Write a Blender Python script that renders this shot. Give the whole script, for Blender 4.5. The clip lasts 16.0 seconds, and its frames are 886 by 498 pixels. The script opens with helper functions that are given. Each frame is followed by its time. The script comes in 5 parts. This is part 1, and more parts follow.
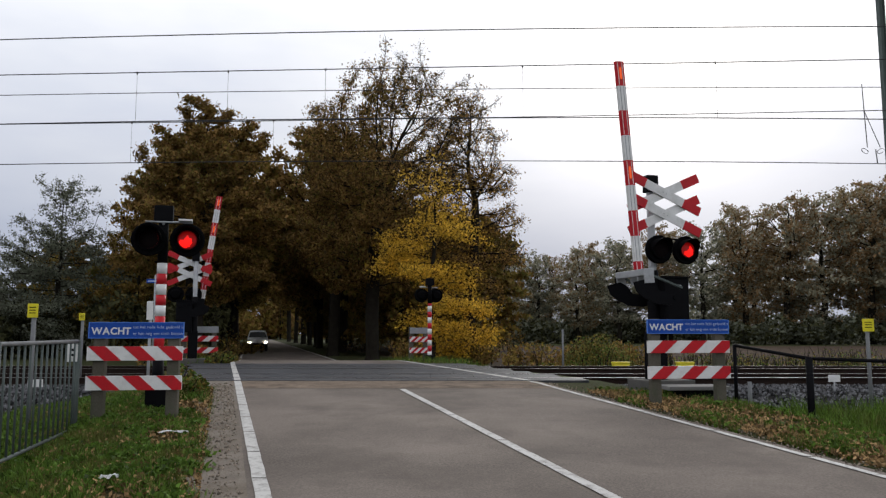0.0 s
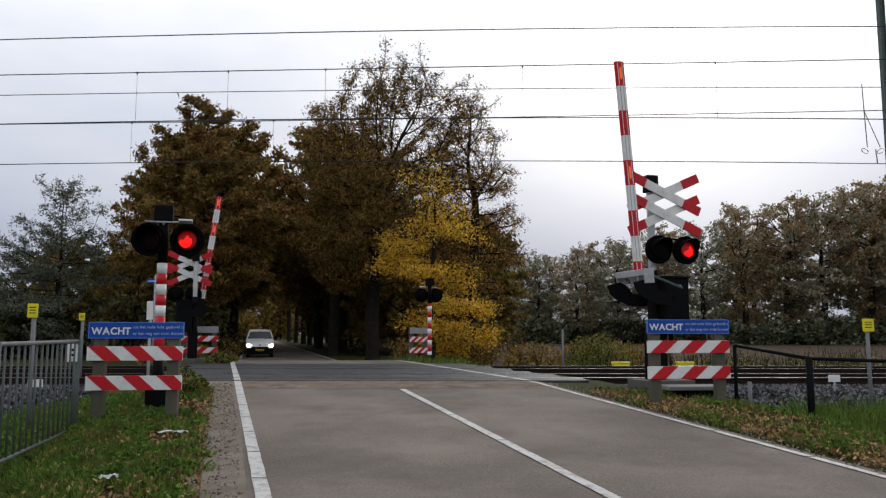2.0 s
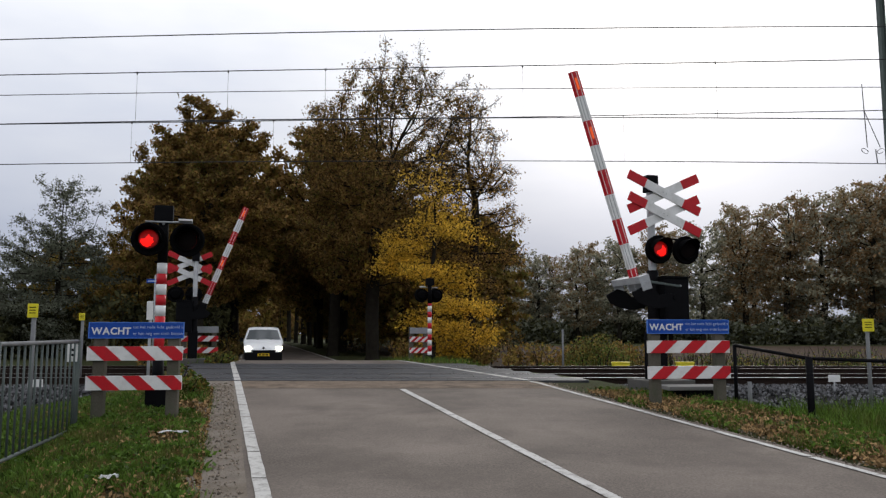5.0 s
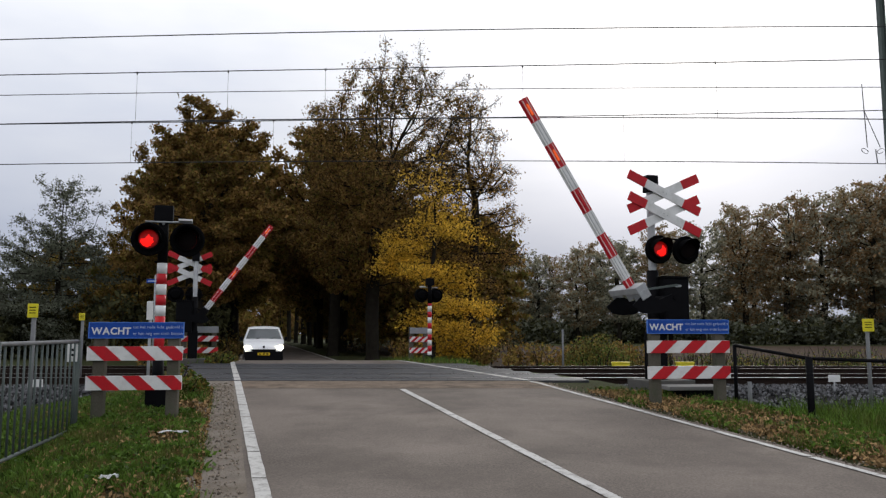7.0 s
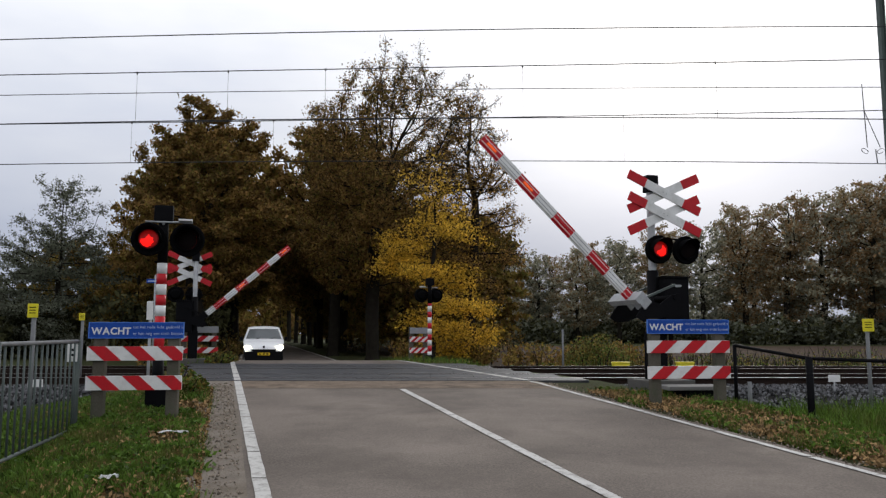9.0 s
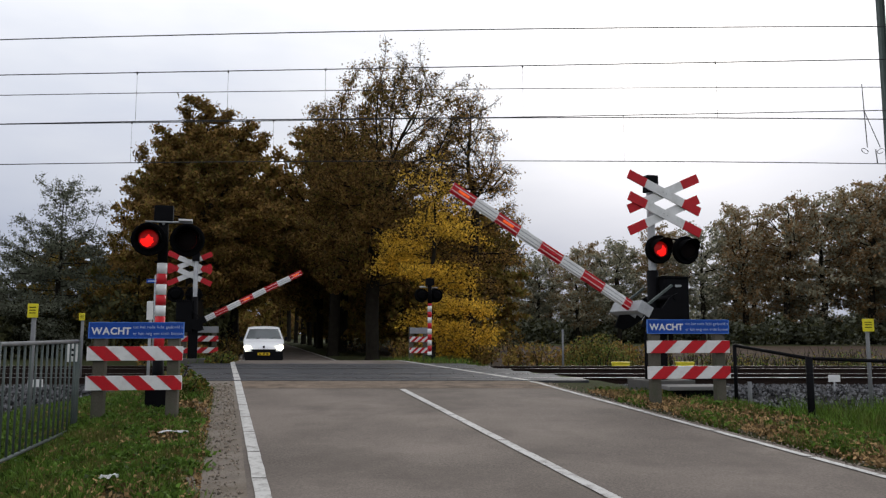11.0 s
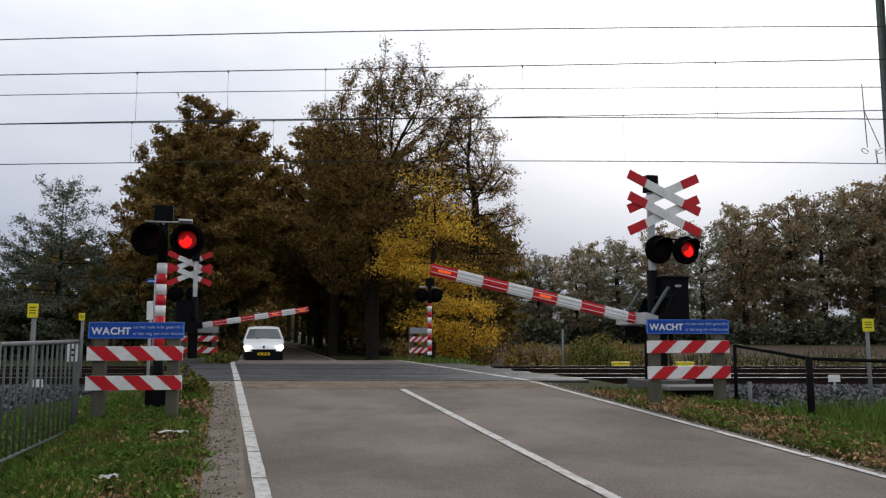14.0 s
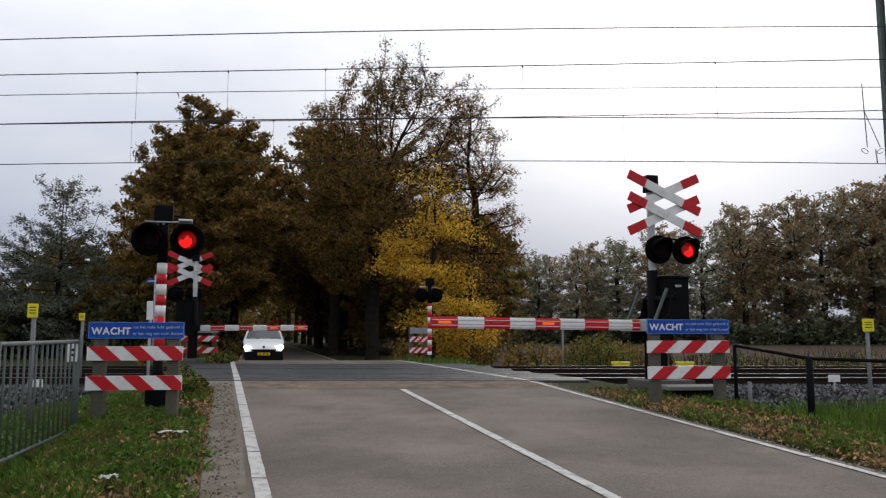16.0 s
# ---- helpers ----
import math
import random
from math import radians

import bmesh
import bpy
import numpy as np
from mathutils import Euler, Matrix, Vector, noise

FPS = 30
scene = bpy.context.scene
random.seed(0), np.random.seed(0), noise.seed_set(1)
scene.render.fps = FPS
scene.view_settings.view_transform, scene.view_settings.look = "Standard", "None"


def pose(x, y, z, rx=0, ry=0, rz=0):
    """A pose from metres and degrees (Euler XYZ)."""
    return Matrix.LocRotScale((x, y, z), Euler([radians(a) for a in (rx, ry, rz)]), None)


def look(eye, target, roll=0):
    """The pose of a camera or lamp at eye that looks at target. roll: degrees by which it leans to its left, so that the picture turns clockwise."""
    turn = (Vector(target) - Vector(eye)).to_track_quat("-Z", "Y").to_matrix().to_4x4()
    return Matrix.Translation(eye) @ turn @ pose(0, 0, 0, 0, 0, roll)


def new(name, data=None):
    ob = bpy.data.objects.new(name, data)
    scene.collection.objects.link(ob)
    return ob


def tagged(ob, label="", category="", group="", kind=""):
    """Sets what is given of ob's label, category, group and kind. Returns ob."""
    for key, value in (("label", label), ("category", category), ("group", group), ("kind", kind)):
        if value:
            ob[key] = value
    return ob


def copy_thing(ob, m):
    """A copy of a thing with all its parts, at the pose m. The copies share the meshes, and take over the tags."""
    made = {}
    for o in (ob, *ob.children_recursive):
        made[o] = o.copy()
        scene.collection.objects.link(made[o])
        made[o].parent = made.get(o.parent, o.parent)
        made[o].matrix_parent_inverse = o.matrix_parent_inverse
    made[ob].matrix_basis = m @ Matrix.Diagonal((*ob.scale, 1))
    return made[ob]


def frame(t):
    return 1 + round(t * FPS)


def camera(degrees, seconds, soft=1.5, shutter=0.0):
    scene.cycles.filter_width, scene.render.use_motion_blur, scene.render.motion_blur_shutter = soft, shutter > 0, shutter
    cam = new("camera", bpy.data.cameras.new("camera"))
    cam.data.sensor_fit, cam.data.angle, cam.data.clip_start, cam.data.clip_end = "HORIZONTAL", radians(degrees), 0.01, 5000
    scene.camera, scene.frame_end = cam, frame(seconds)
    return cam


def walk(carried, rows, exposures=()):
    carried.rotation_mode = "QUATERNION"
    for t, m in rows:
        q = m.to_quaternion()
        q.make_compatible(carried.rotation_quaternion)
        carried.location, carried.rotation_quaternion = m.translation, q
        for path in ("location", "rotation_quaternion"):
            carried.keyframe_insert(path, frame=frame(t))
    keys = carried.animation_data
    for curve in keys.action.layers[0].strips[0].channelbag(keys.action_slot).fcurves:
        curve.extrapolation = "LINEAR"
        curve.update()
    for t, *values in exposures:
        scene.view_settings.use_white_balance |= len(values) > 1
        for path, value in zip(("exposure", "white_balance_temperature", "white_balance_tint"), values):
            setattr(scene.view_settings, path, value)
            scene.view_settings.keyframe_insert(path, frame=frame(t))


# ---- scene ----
SKEW = 15.8                      # the road leaves the normal of the tracks by this angle, to the left
EYE = (0.0, 0.0, 1.55)
cam = camera(60.0, 16.0, soft=1.3)
CAM_POSE = pose(*EYE, 90 + 6.262, 0, 0)
walk(cam, [(0.0, CAM_POSE), (16.0, CAM_POSE)], exposures=[(0.0, 0.0), (16.0, 0.0)])

# ---- world and sun: an overcast November sky, the sun hidden behind cloud ahead to the right ----
SUN_AZ, SUN_EL = 18.0, 21.0


def make_world():
    w = bpy.data.worlds.new("overcast_sky")
    scene.world = w
    w.use_nodes = True
    nt = w.node_tree
    nt.nodes.clear()
    n, l = nt.nodes.new, nt.links.new
    out, bg = n("ShaderNodeOutputWorld"), n("ShaderNodeBackground")
    sky = n("ShaderNodeTexSky")
    sky.sky_type, sky.sun_disc = "NISHITA", False
    sky.sun_elevation, sky.sun_rotation = radians(SUN_EL), radians(SUN_AZ)
    sky.air_density, sky.dust_density = 1.0, 4.0
    dim = n("ShaderNodeVectorMath")
    dim.operation = "SCALE"
    dim.inputs["Scale"].default_value = 0.10
    l(sky.outputs[0], dim.inputs[0])
    tc = n("ShaderNodeTexCoord")
    mp = n("ShaderNodeMapping")
    mp.inputs["Scale"].default_value = (1.0, 1.0, 3.0)
    l(tc.outputs["Generated"], mp.inputs[0])
    cloud = n("ShaderNodeTexNoise")
    cloud.inputs["Scale"].default_value, cloud.inputs["Detail"].default_value = 2.2, 5
    cloud.inputs["Roughness"].default_value = 0.5
    l(mp.outputs[0], cloud.inputs["Vector"])
    ramp = n("ShaderNodeValToRGB")
    e = ramp.color_ramp.elements
    e[0].position, e[0].color = 0.30, (0.74, 0.78, 0.88, 1)
    e[1].position, e[1].color = 0.64, (0.98, 0.99, 1.02, 1)
    l(cloud.outputs["Fac"], ramp.inputs[0])
    # brighter veil of cloud round the hidden sun
    dot = n("ShaderNodeVectorMath")
    dot.operation = "DOT_PRODUCT"
    a, b = radians(SUN_AZ), radians(SUN_EL)
    dot.inputs[1].default_value = (math.sin(a) * math.cos(b), math.cos(a) * math.cos(b), math.sin(b))
    l(tc.outputs["Generated"], dot.inputs[0])
    near = n("ShaderNodeMapRange")
    near.interpolation_type = "SMOOTHSTEP"
    near.inputs["From Min"].default_value, near.inputs["From Max"].default_value = 0.945, 1.0
    near.inputs["To Min"].default_value, near.inputs["To Max"].default_value = 0.0, 0.3
    l(dot.outputs["Value"], near.inputs["Value"])
    glow = n("ShaderNodeMixRGB")
    glow.blend_type = "ADD"
    glow.inputs[0].default_value = 1.0
    l(ramp.outputs[0], glow.inputs[1])
    l(near.outputs[0], glow.inputs[2])
    mix = n("ShaderNodeMixRGB")
    mix.inputs[0].default_value = 0.95
    l(dim.outputs[0], mix.inputs[1])
    l(glow.outputs[0], mix.inputs[2])
    # the cloud deck is greyer and bluer towards the horizon
    sep = n("ShaderNodeSeparateXYZ")
    l(tc.outputs["Generated"], sep.inputs[0])
    low = n("ShaderNodeMapRange")
    low.interpolation_type = "SMOOTHSTEP"
    low.inputs["From Min"].default_value, low.inputs["From Max"].default_value = 0.0, 0.46
    l(sep.outputs["Z"], low.inputs["Value"])
    tone = n("ShaderNodeMixRGB")
    tone.inputs[1].default_value, tone.inputs[2].default_value = (0.43, 0.46, 0.535, 1), (1.0, 1.0, 1.0, 1)
    l(low.outputs[0], tone.inputs[0])
    mul = n("ShaderNodeMixRGB")
    mul.blend_type = "MULTIPLY"
    mul.inputs[0].default_value = 1.0
    l(mix.outputs[0], mul.inputs[1])
    l(tone.outputs[0], mul.inputs[2])
    l(mul.outputs[0], bg.inputs[0])
    bg.inputs["Strength"].default_value = 1.14
    l(bg.outputs[0], out.inputs[0])


make_world()
sun_data = bpy.data.lights.new("sun", "SUN")
sun_data.energy, sun_data.angle, sun_data.color = 0.7, radians(25), (1.0, 0.96, 0.9)
sun = new("sun", sun_data)
_a, _b = radians(SUN_AZ), radians(SUN_EL)
sun.matrix_world = look((math.sin(_a) * math.cos(_b) * 90, math.cos(_a) * math.cos(_b) * 90, math.sin(_b) * 90), (0, 0, 0))


# ---- materials ----
def mat(name, color, rough=0.6, var=0.25, scale=8.0, fine=60.0, bump=0.2, metal=0.0, glow=None, power=0.0,
        dirt=None, dirt_amount=0.0, dirt_scale=3.0, island=0.0, random_tint=0.0, translucent=0.0, bump_dist=0.01, spec=None):
    m = bpy.data.materials.new(name)
    m.use_nodes = True
    nt = m.node_tree
    n, l = nt.nodes.new, nt.links.new
    p = nt.nodes["Principled BSDF"]
    p.inputs["Roughness"].default_value, p.inputs["Metallic"].default_value = rough, metal
    p.inputs["Specular IOR Level"].default_value = spec if spec is not None else 0.5 if rough < 0.3 else 0.2 if rough < 0.55 else 0.1
    tc = n("ShaderNodeTexCoord")
    geo = n("ShaderNodeNewGeometry")
    big, small = n("ShaderNodeTexNoise"), n("ShaderNodeTexNoise")
    for t, s in ((big, scale), (small, fine)):
        t.inputs["Scale"].default_value, t.inputs["Detail"].default_value = s, 6
        l(geo.outputs["Position"] if var < 0 else tc.outputs["Object"], t.inputs["Vector"])
    v = abs(var)
    add = n("ShaderNodeMath")
    add.operation = "ADD"
    l(big.outputs["Fac"], add.inputs[0])
    l(small.outputs["Fac"], add.inputs[1])
    rng = n("ShaderNodeMapRange")
    rng.inputs["From Min"].default_value, rng.inputs["From Max"].default_value = 0.6, 1.4
    rng.inputs["To Min"].default_value, rng.inputs["To Max"].default_value = 1 - v, 1 + v
    l(add.outputs[0], rng.inputs["Value"])
    last = rng.outputs[0]
    for amount, src in ((island, "geo"), (random_tint, "obj")):
        if amount:
            node = geo if src == "geo" else n("ShaderNodeObjectInfo")
            r2 = n("ShaderNodeMapRange")
            r2.inputs["To Min"].default_value, r2.inputs["To Max"].default_value = 1 - amount, 1 + amount
            l(node.outputs["Random Per Island" if src == "geo" else "Random"], r2.inputs["Value"])
            mul = n("ShaderNodeMath")
            mul.operation = "MULTIPLY"
            l(last, mul.inputs[0])
            l(r2.outputs[0], mul.inputs[1])
            last = mul.outputs[0]
    col = n("ShaderNodeVectorMath")
    col.operation = "SCALE"
    col.inputs[0].default_value = color
    l(last, col.inputs["Scale"])
    c_out = col.outputs[0]
    if dirt:
        dn = n("ShaderNodeTexNoise")
        dn.inputs["Scale"].default_value, dn.inputs["Detail"].default_value, dn.inputs["Roughness"].default_value = dirt_scale, 8, 0.65
        l(tc.outputs["Object"], dn.inputs["Vector"])
        dr = n("ShaderNodeMapRange")
        dr.inputs["From Min"].default_value, dr.inputs["From Max"].default_value = 0.48, 0.72
        dr.inputs["To Max"].default_value = dirt_amount
        l(dn.outputs["Fac"], dr.inputs["Value"])
        mx = n("ShaderNodeMixRGB")
        mx.inputs[2].default_value = (*dirt, 1)
        l(dr.outputs[0], mx.inputs[0])
        l(c_out, mx.inputs[1])
        c_out = mx.outputs[0]
    l(c_out, p.inputs["Base Color"])
    if bump:
        bp = n("ShaderNodeBump")
        bp.inputs["Strength"].default_value, bp.inputs["Distance"].default_value = bump, bump_dist
        l(small.outputs["Fac"], bp.inputs["Height"])
        l(bp.outputs[0], p.inputs["Normal"])
    if glow:
        p.inputs["Emission Color"].default_value = (*glow, 1)
        p.inputs["Emission Strength"].default_value = power
    if translucent:
        tr = n("ShaderNodeBsdfTranslucent")
        l(c_out, tr.inputs["Color"])
        ms = n("ShaderNodeMixShader")
        ms.inputs[0].default_value = translucent
        out = nt.nodes["Material Output"]
        l(p.outputs[0], ms.inputs[1])
        l(tr.outputs[0], ms.inputs[2])
        l(ms.outputs[0], out.inputs[0])
    return m


def glass(name, tint, rough=0.05):
    m = bpy.data.materials.new(name)
    m.use_nodes = True
    p = m.node_tree.nodes["Principled BSDF"]
    p.inputs["Base Color"].default_value = (*tint, 1)
    p.inputs["Roughness"].default_value = rough
    p.inputs["Transmission Weight"].default_value = 0.6
    p.inputs["IOR"].default_value = 1.45
    return m


ASPHALT = mat("worn_asphalt", (0.158, 0.133, 0.114), 0.85, -0.5, 0.6, 50, 0.7, dirt=(0.104, 0.087, 0.074), dirt_amount=0.85, dirt_scale=0.9, bump_dist=0.004)
SHOULDER = mat("cracked_shoulder_asphalt", (0.175, 0.15, 0.125), 0.95, -0.35, 3.5, 60, 0.25, dirt=(0.11, 0.087, 0.06), dirt_amount=0.95, dirt_scale=2.0)
SOIL = mat("grassy_soil", (0.034, 0.04, 0.013), 1.0, -0.35, 0.8, 18, 0.8, dirt=(0.05, 0.034, 0.018), dirt_amount=0.8, dirt_scale=0.5, bump_dist=0.03)
FIELD = mat("ploughed_earth", (0.062, 0.042, 0.03), 1.0, -0.45, 0.5, 6, 0.8, dirt=(0.045, 0.04, 0.02), dirt_amount=0.7, dirt_scale=0.2, bump_dist=0.05)
PAINT = mat("worn_road_paint", (0.5, 0.49, 0.465), 0.7, -0.12, 3, 70, 0.3, dirt=(0.2, 0.185, 0.17), dirt_amount=1.0, dirt_scale=9.0)
RUBBER = mat("rubber_crossing_panel", (0.04, 0.042, 0.048), 0.6, -0.2, 1.5, 50, 0.3, dirt=(0.095, 0.088, 0.08), dirt_amount=0.6, dirt_scale=1.5, random_tint=0.14)
RAIL = mat("rusty_rail_steel", (0.022, 0.014, 0.011), 0.8, -0.3, 5, 60, 0.3)
RAILTOP = mat("polished_rail_head", (0.2, 0.2, 0.21), 0.35, -0.1, 5, 60, 0.05, metal=1.0)
STONE = mat("ballast_stone", (0.1, 0.1, 0.105), 0.9, 0.2, 4, 40, 0.4, island=0.9)
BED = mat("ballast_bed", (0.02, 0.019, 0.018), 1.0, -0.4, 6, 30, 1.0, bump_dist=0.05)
CONCRETE = mat("weathered_concrete", (0.1, 0.096, 0.09), 0.9, -0.2, 4, 50, 0.4, dirt=(0.12, 0.11, 0.1), dirt_amount=0.6)
BLACK = mat("black_paint", (0.006, 0.006, 0.007), 0.6, 0.25, 9, 60, 0.1, spec=0.04)
MATT_BLACK = mat("matt_black_hood", (0.004, 0.004, 0.0045), 0.8, 0.2, 9, 60, 0.1, spec=0.02)
GALV = mat("galvanised_steel", (0.36, 0.37, 0.38), 0.56, 0.18, 7, 70, 0.1, metal=0.1, dirt=(0.2, 0.2, 0.19), dirt_amount=0.5)
FENCE = mat("dull_galvanised_fence", (0.088, 0.105, 0.1), 0.6, 0.2, 7, 70, 0.1, metal=0.2, dirt=(0.08, 0.09, 0.075), dirt_amount=0.6)
DULL_POST = mat("dull_grey_post", (0.17, 0.175, 0.18), 0.6, 0.18, 7, 70, 0.1, dirt=(0.12, 0.12, 0.11), dirt_amount=0.5)
POST = mat("weathered_hardwood", (0.095, 0.086, 0.068), 0.9, 0.3, 3, 45, 0.5, dirt=(0.07, 0.085, 0.05), dirt_amount=0.6, dirt_scale=5)
WHITE = mat("white_sign_sheeting", (0.70, 0.70, 0.69), 0.45, 0.08, 6, 60, 0.05, dirt=(0.42, 0.42, 0.38), dirt_amount=0.5, dirt_scale=5)
RED = mat("red_sign_sheeting", (0.5, 0.016, 0.024), 0.4, 0.12, 6, 60, 0.05, dirt=(0.22, 0.02, 0.02), dirt_amount=0.5, dirt_scale=6)
BLUE = mat("blue_enamel_sign", (0.01, 0.062, 0.33), 0.4, 0.12, 4, 40, 0.05, dirt=(0.015, 0.045, 0.19), dirt_amount=0.5)
YELLOW = mat("yellow_marker_plate", (0.72, 0.62, 0.03), 0.5, 0.12, 5, 60, 0.05)
GREYPLATE = mat("bare_aluminium_back", (0.3, 0.31, 0.32), 0.5, 0.12, 5, 60, 0.05, metal=0.5)
LITTER = mat("crumpled_white_paper", (0.75, 0.75, 0.76), 0.8, 0.1, 30, 90, 0.3)
LAMP_RED = mat("red_flashing_lamp", (0.6, 0.02, 0.015), 0.3, 0.05, 20, 90, 0.0, glow=(1.0, 0.008, 0.006), power=1.15)
LAMP_GLEAM = mat("red_lens_reflector", (0.3, 0.01, 0.01), 0.3, 0.05, 20, 90, 0.0, glow=(1.0, 0.008, 0.006), power=0.12)
LAMP_RIM = mat("dim_red_lens_rim", (0.12, 0.01, 0.01), 0.3, 0.05, 20, 90, 0.0, glow=(1.0, 0.01, 0.008), power=0.04)
LAMP_OFF = mat("unlit_dark_lens", (0.005, 0.003, 0.003), 0.6, 0.2, 20, 90, 0.0, spec=0.04)
LAMP_ARM = mat("amber_red_arm_lamp", (0.5, 0.07, 0.015), 0.3, 0.05, 20, 90, 0.0, glow=(1.0, 0.11, 0.02), power=0.6)
HEADLAMP = mat("lit_headlamp", (0.9, 0.9, 0.85), 0.2, 0.02, 20, 90, 0.0, glow=(1.0, 0.93, 0.68), power=9.0)
CARWHITE = mat("white_car_paint", (0.83, 0.84, 0.85), 0.25, 0.04, 3, 40, 0.0)
CARGLASS = mat("dark_windscreen", (0.1, 0.11, 0.115), 0.12, 0.1, 3, 40, 0.0)
TYRE = mat("tyre_rubber", (0.02, 0.02, 0.02), 0.85, 0.2, 10, 60, 0.2)
RIM = mat("silver_wheel_rim", (0.4, 0.4, 0.42), 0.4, 0.1, 10, 60, 0.1, metal=0.8)
PLATE = mat("yellow_number_plate", (0.75, 0.5, 0.02), 0.4, 0.05, 10, 60, 0.0)
WIRE = mat("overhead_wire", (0.05, 0.05, 0.05), 0.6, 0.1, 3, 40, 0.0)
MAST = mat("mast_steel", (0.10, 0.125, 0.115), 0.6, 0.2, 3, 40, 0.1, metal=0.2)
BARK = mat("dark_bark", (0.022, 0.018, 0.014), 0.95, 0.35, 3, 25, 0.8, dirt=(0.03, 0.034, 0.019), dirt_amount=0.5, bump_dist=0.03)
LEAF_OAK = mat("brown_green_oak_leaf", (0.2, 0.142, 0.034), 0.75, 0.35, 0.35, 3, 0, dirt=(0.095, 0.11, 0.028), dirt_amount=1.0, dirt_scale=0.35, island=0.7, translucent=0.34)
LEAF_BROWN = mat("russet_brown_leaf", (0.235, 0.138, 0.045), 0.75, 0.35, 0.35, 3, 0, dirt=(0.095, 0.07, 0.026), dirt_amount=0.9, dirt_scale=0.35, island=0.6, translucent=0.34)
LEAF_YELLOW = mat("yellow_autumn_leaf", (0.66, 0.415, 0.05), 0.7, 0.3, 0.4, 3, 0, dirt=(0.2, 0.14, 0.02), dirt_amount=0.8, dirt_scale=0.6, island=0.45, translucent=0.45)
# far trees only: distance haze is put into this pale leaf colour
LEAF_HAZY = mat("haze_paled_green_leaf", (0.34, 0.325, 0.23), 0.8, 0.3, 0.3, 3, 0, dirt=(0.31, 0.25, 0.17), dirt_amount=0.9, dirt_scale=0.12, island=0.3, translucent=0.5)
LEAF_GOLD = mat("golden_brown_leaf", (0.4, 0.23, 0.04), 0.7, 0.3, 0.4, 3, 0, island=0.5, translucent=0.3)
# darker than the other leaves; for the hedge and the far undergrowth
LEAF_DARK = mat("dark_shrub_leaf", (0.06, 0.06, 0.026), 0.8, 0.3, 0.4, 3, 0, island=0.5, translucent=0.15)
# far russet leaf, lightened in the same way to carry the haze
LEAF_HAZY_RUSSET = mat("haze_paled_russet_leaf", (0.27, 0.172, 0.085), 0.8, 0.3, 0.3, 3, 0, dirt=(0.22, 0.22, 0.13), dirt_amount=0.9, dirt_scale=0.12, island=0.45, translucent=0.45)
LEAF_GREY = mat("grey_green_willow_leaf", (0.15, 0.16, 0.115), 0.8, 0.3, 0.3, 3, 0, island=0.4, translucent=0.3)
GRASS = mat("verge_grass_blade", (0.078, 0.136, 0.02), 0.7, -0.6, 2.6, 9, 0, dirt=(0.125, 0.1, 0.034), dirt_amount=0.95, dirt_scale=1.6, island=0.65, translucent=0.12)
DEADLEAF = mat("fallen_brown_leaf", (0.25, 0.16, 0.075), 0.85, -0.3, 2, 12, 0, island=0.75)
WEED = mat("broad_green_weed_leaf", (0.07, 0.125, 0.018), 0.6, -0.3, 2, 12, 0, island=0.7, translucent=0.2)
HERB = mat("dry_roadside_herb", (0.16, 0.15, 0.05), 0.8, 0.3, 2, 12, 0, island=0.5, translucent=0.25)


# ---- mesh helpers ----
def mesh_from(name, verts, faces, mats, mat_ids=None):
    me = bpy.data.meshes.new(name)
    me.from_pydata([tuple(v) for v in verts], [], faces)
    for m in mats:
        me.materials.append(m)
    if mat_ids is not None:
        me.polygons.foreach_set("material_index", np.asarray(mat_ids, dtype=np.int32))
    me.update()
    return me


def part(name, bm, material, parent=None, label="", smooth=False):
    """Links a bmesh as one mesh object; material may be a list."""
    me = bpy.data.meshes.new(name)
    bmesh.ops.recalc_face_normals(bm, faces=bm.faces)
    if smooth:
        for f in bm.faces:
            f.smooth = True
    bm.to_mesh(me)
    bm.free()
    for m in material if isinstance(material, (list, tuple)) else (material,):
        me.materials.append(m)
    ob = new(name, me)
    if parent:
        ob.parent = parent
    if label:
        ob["label"] = label
    return ob


def share(name, me, parent, m):
    ob = new(name, me)
    ob.parent = parent
    ob.matrix_basis = m
    return ob


def thing(name, m, label, category, group="", kind=""):
    ob = new(name)
    ob.empty_display_size = 0.2
    ob.matrix_basis = m
    return tagged(ob, label, category, group, kind)


def box(bm, x0, x1, y0, y1, z0, z1, bevel=0.0, mi=0, m=None):
    ps = [(x, y, z) for x in (x0, x1) for y in (y0, y1) for z in (z0, z1)]
    vs = [bm.verts.new(p) for p in ps]
    fs = [bm.faces.new([vs[i] for i in q]) for q in ((0, 1, 3, 2), (4, 6, 7, 5), (0, 4, 5, 1), (2, 3, 7, 6), (0, 2, 6, 4), (1, 5, 7, 3))]
    bmesh.ops.recalc_face_normals(bm, faces=fs)
    out = vs
    if bevel:
        es = list({e for f in fs for e in f.edges})
        r = bmesh.ops.bevel(bm, geom=es, offset=bevel, segments=2, affect="EDGES", profile=0.7)
        fs = list({f for v in r["verts"] for f in v.link_faces} | {f for f in fs if f.is_valid})
        out = list({v for f in fs for v in f.verts})
    for f in fs:
        f.material_index = mi
    if m is not None:
        for v in out:
            v.co = m @ v.co
    return out


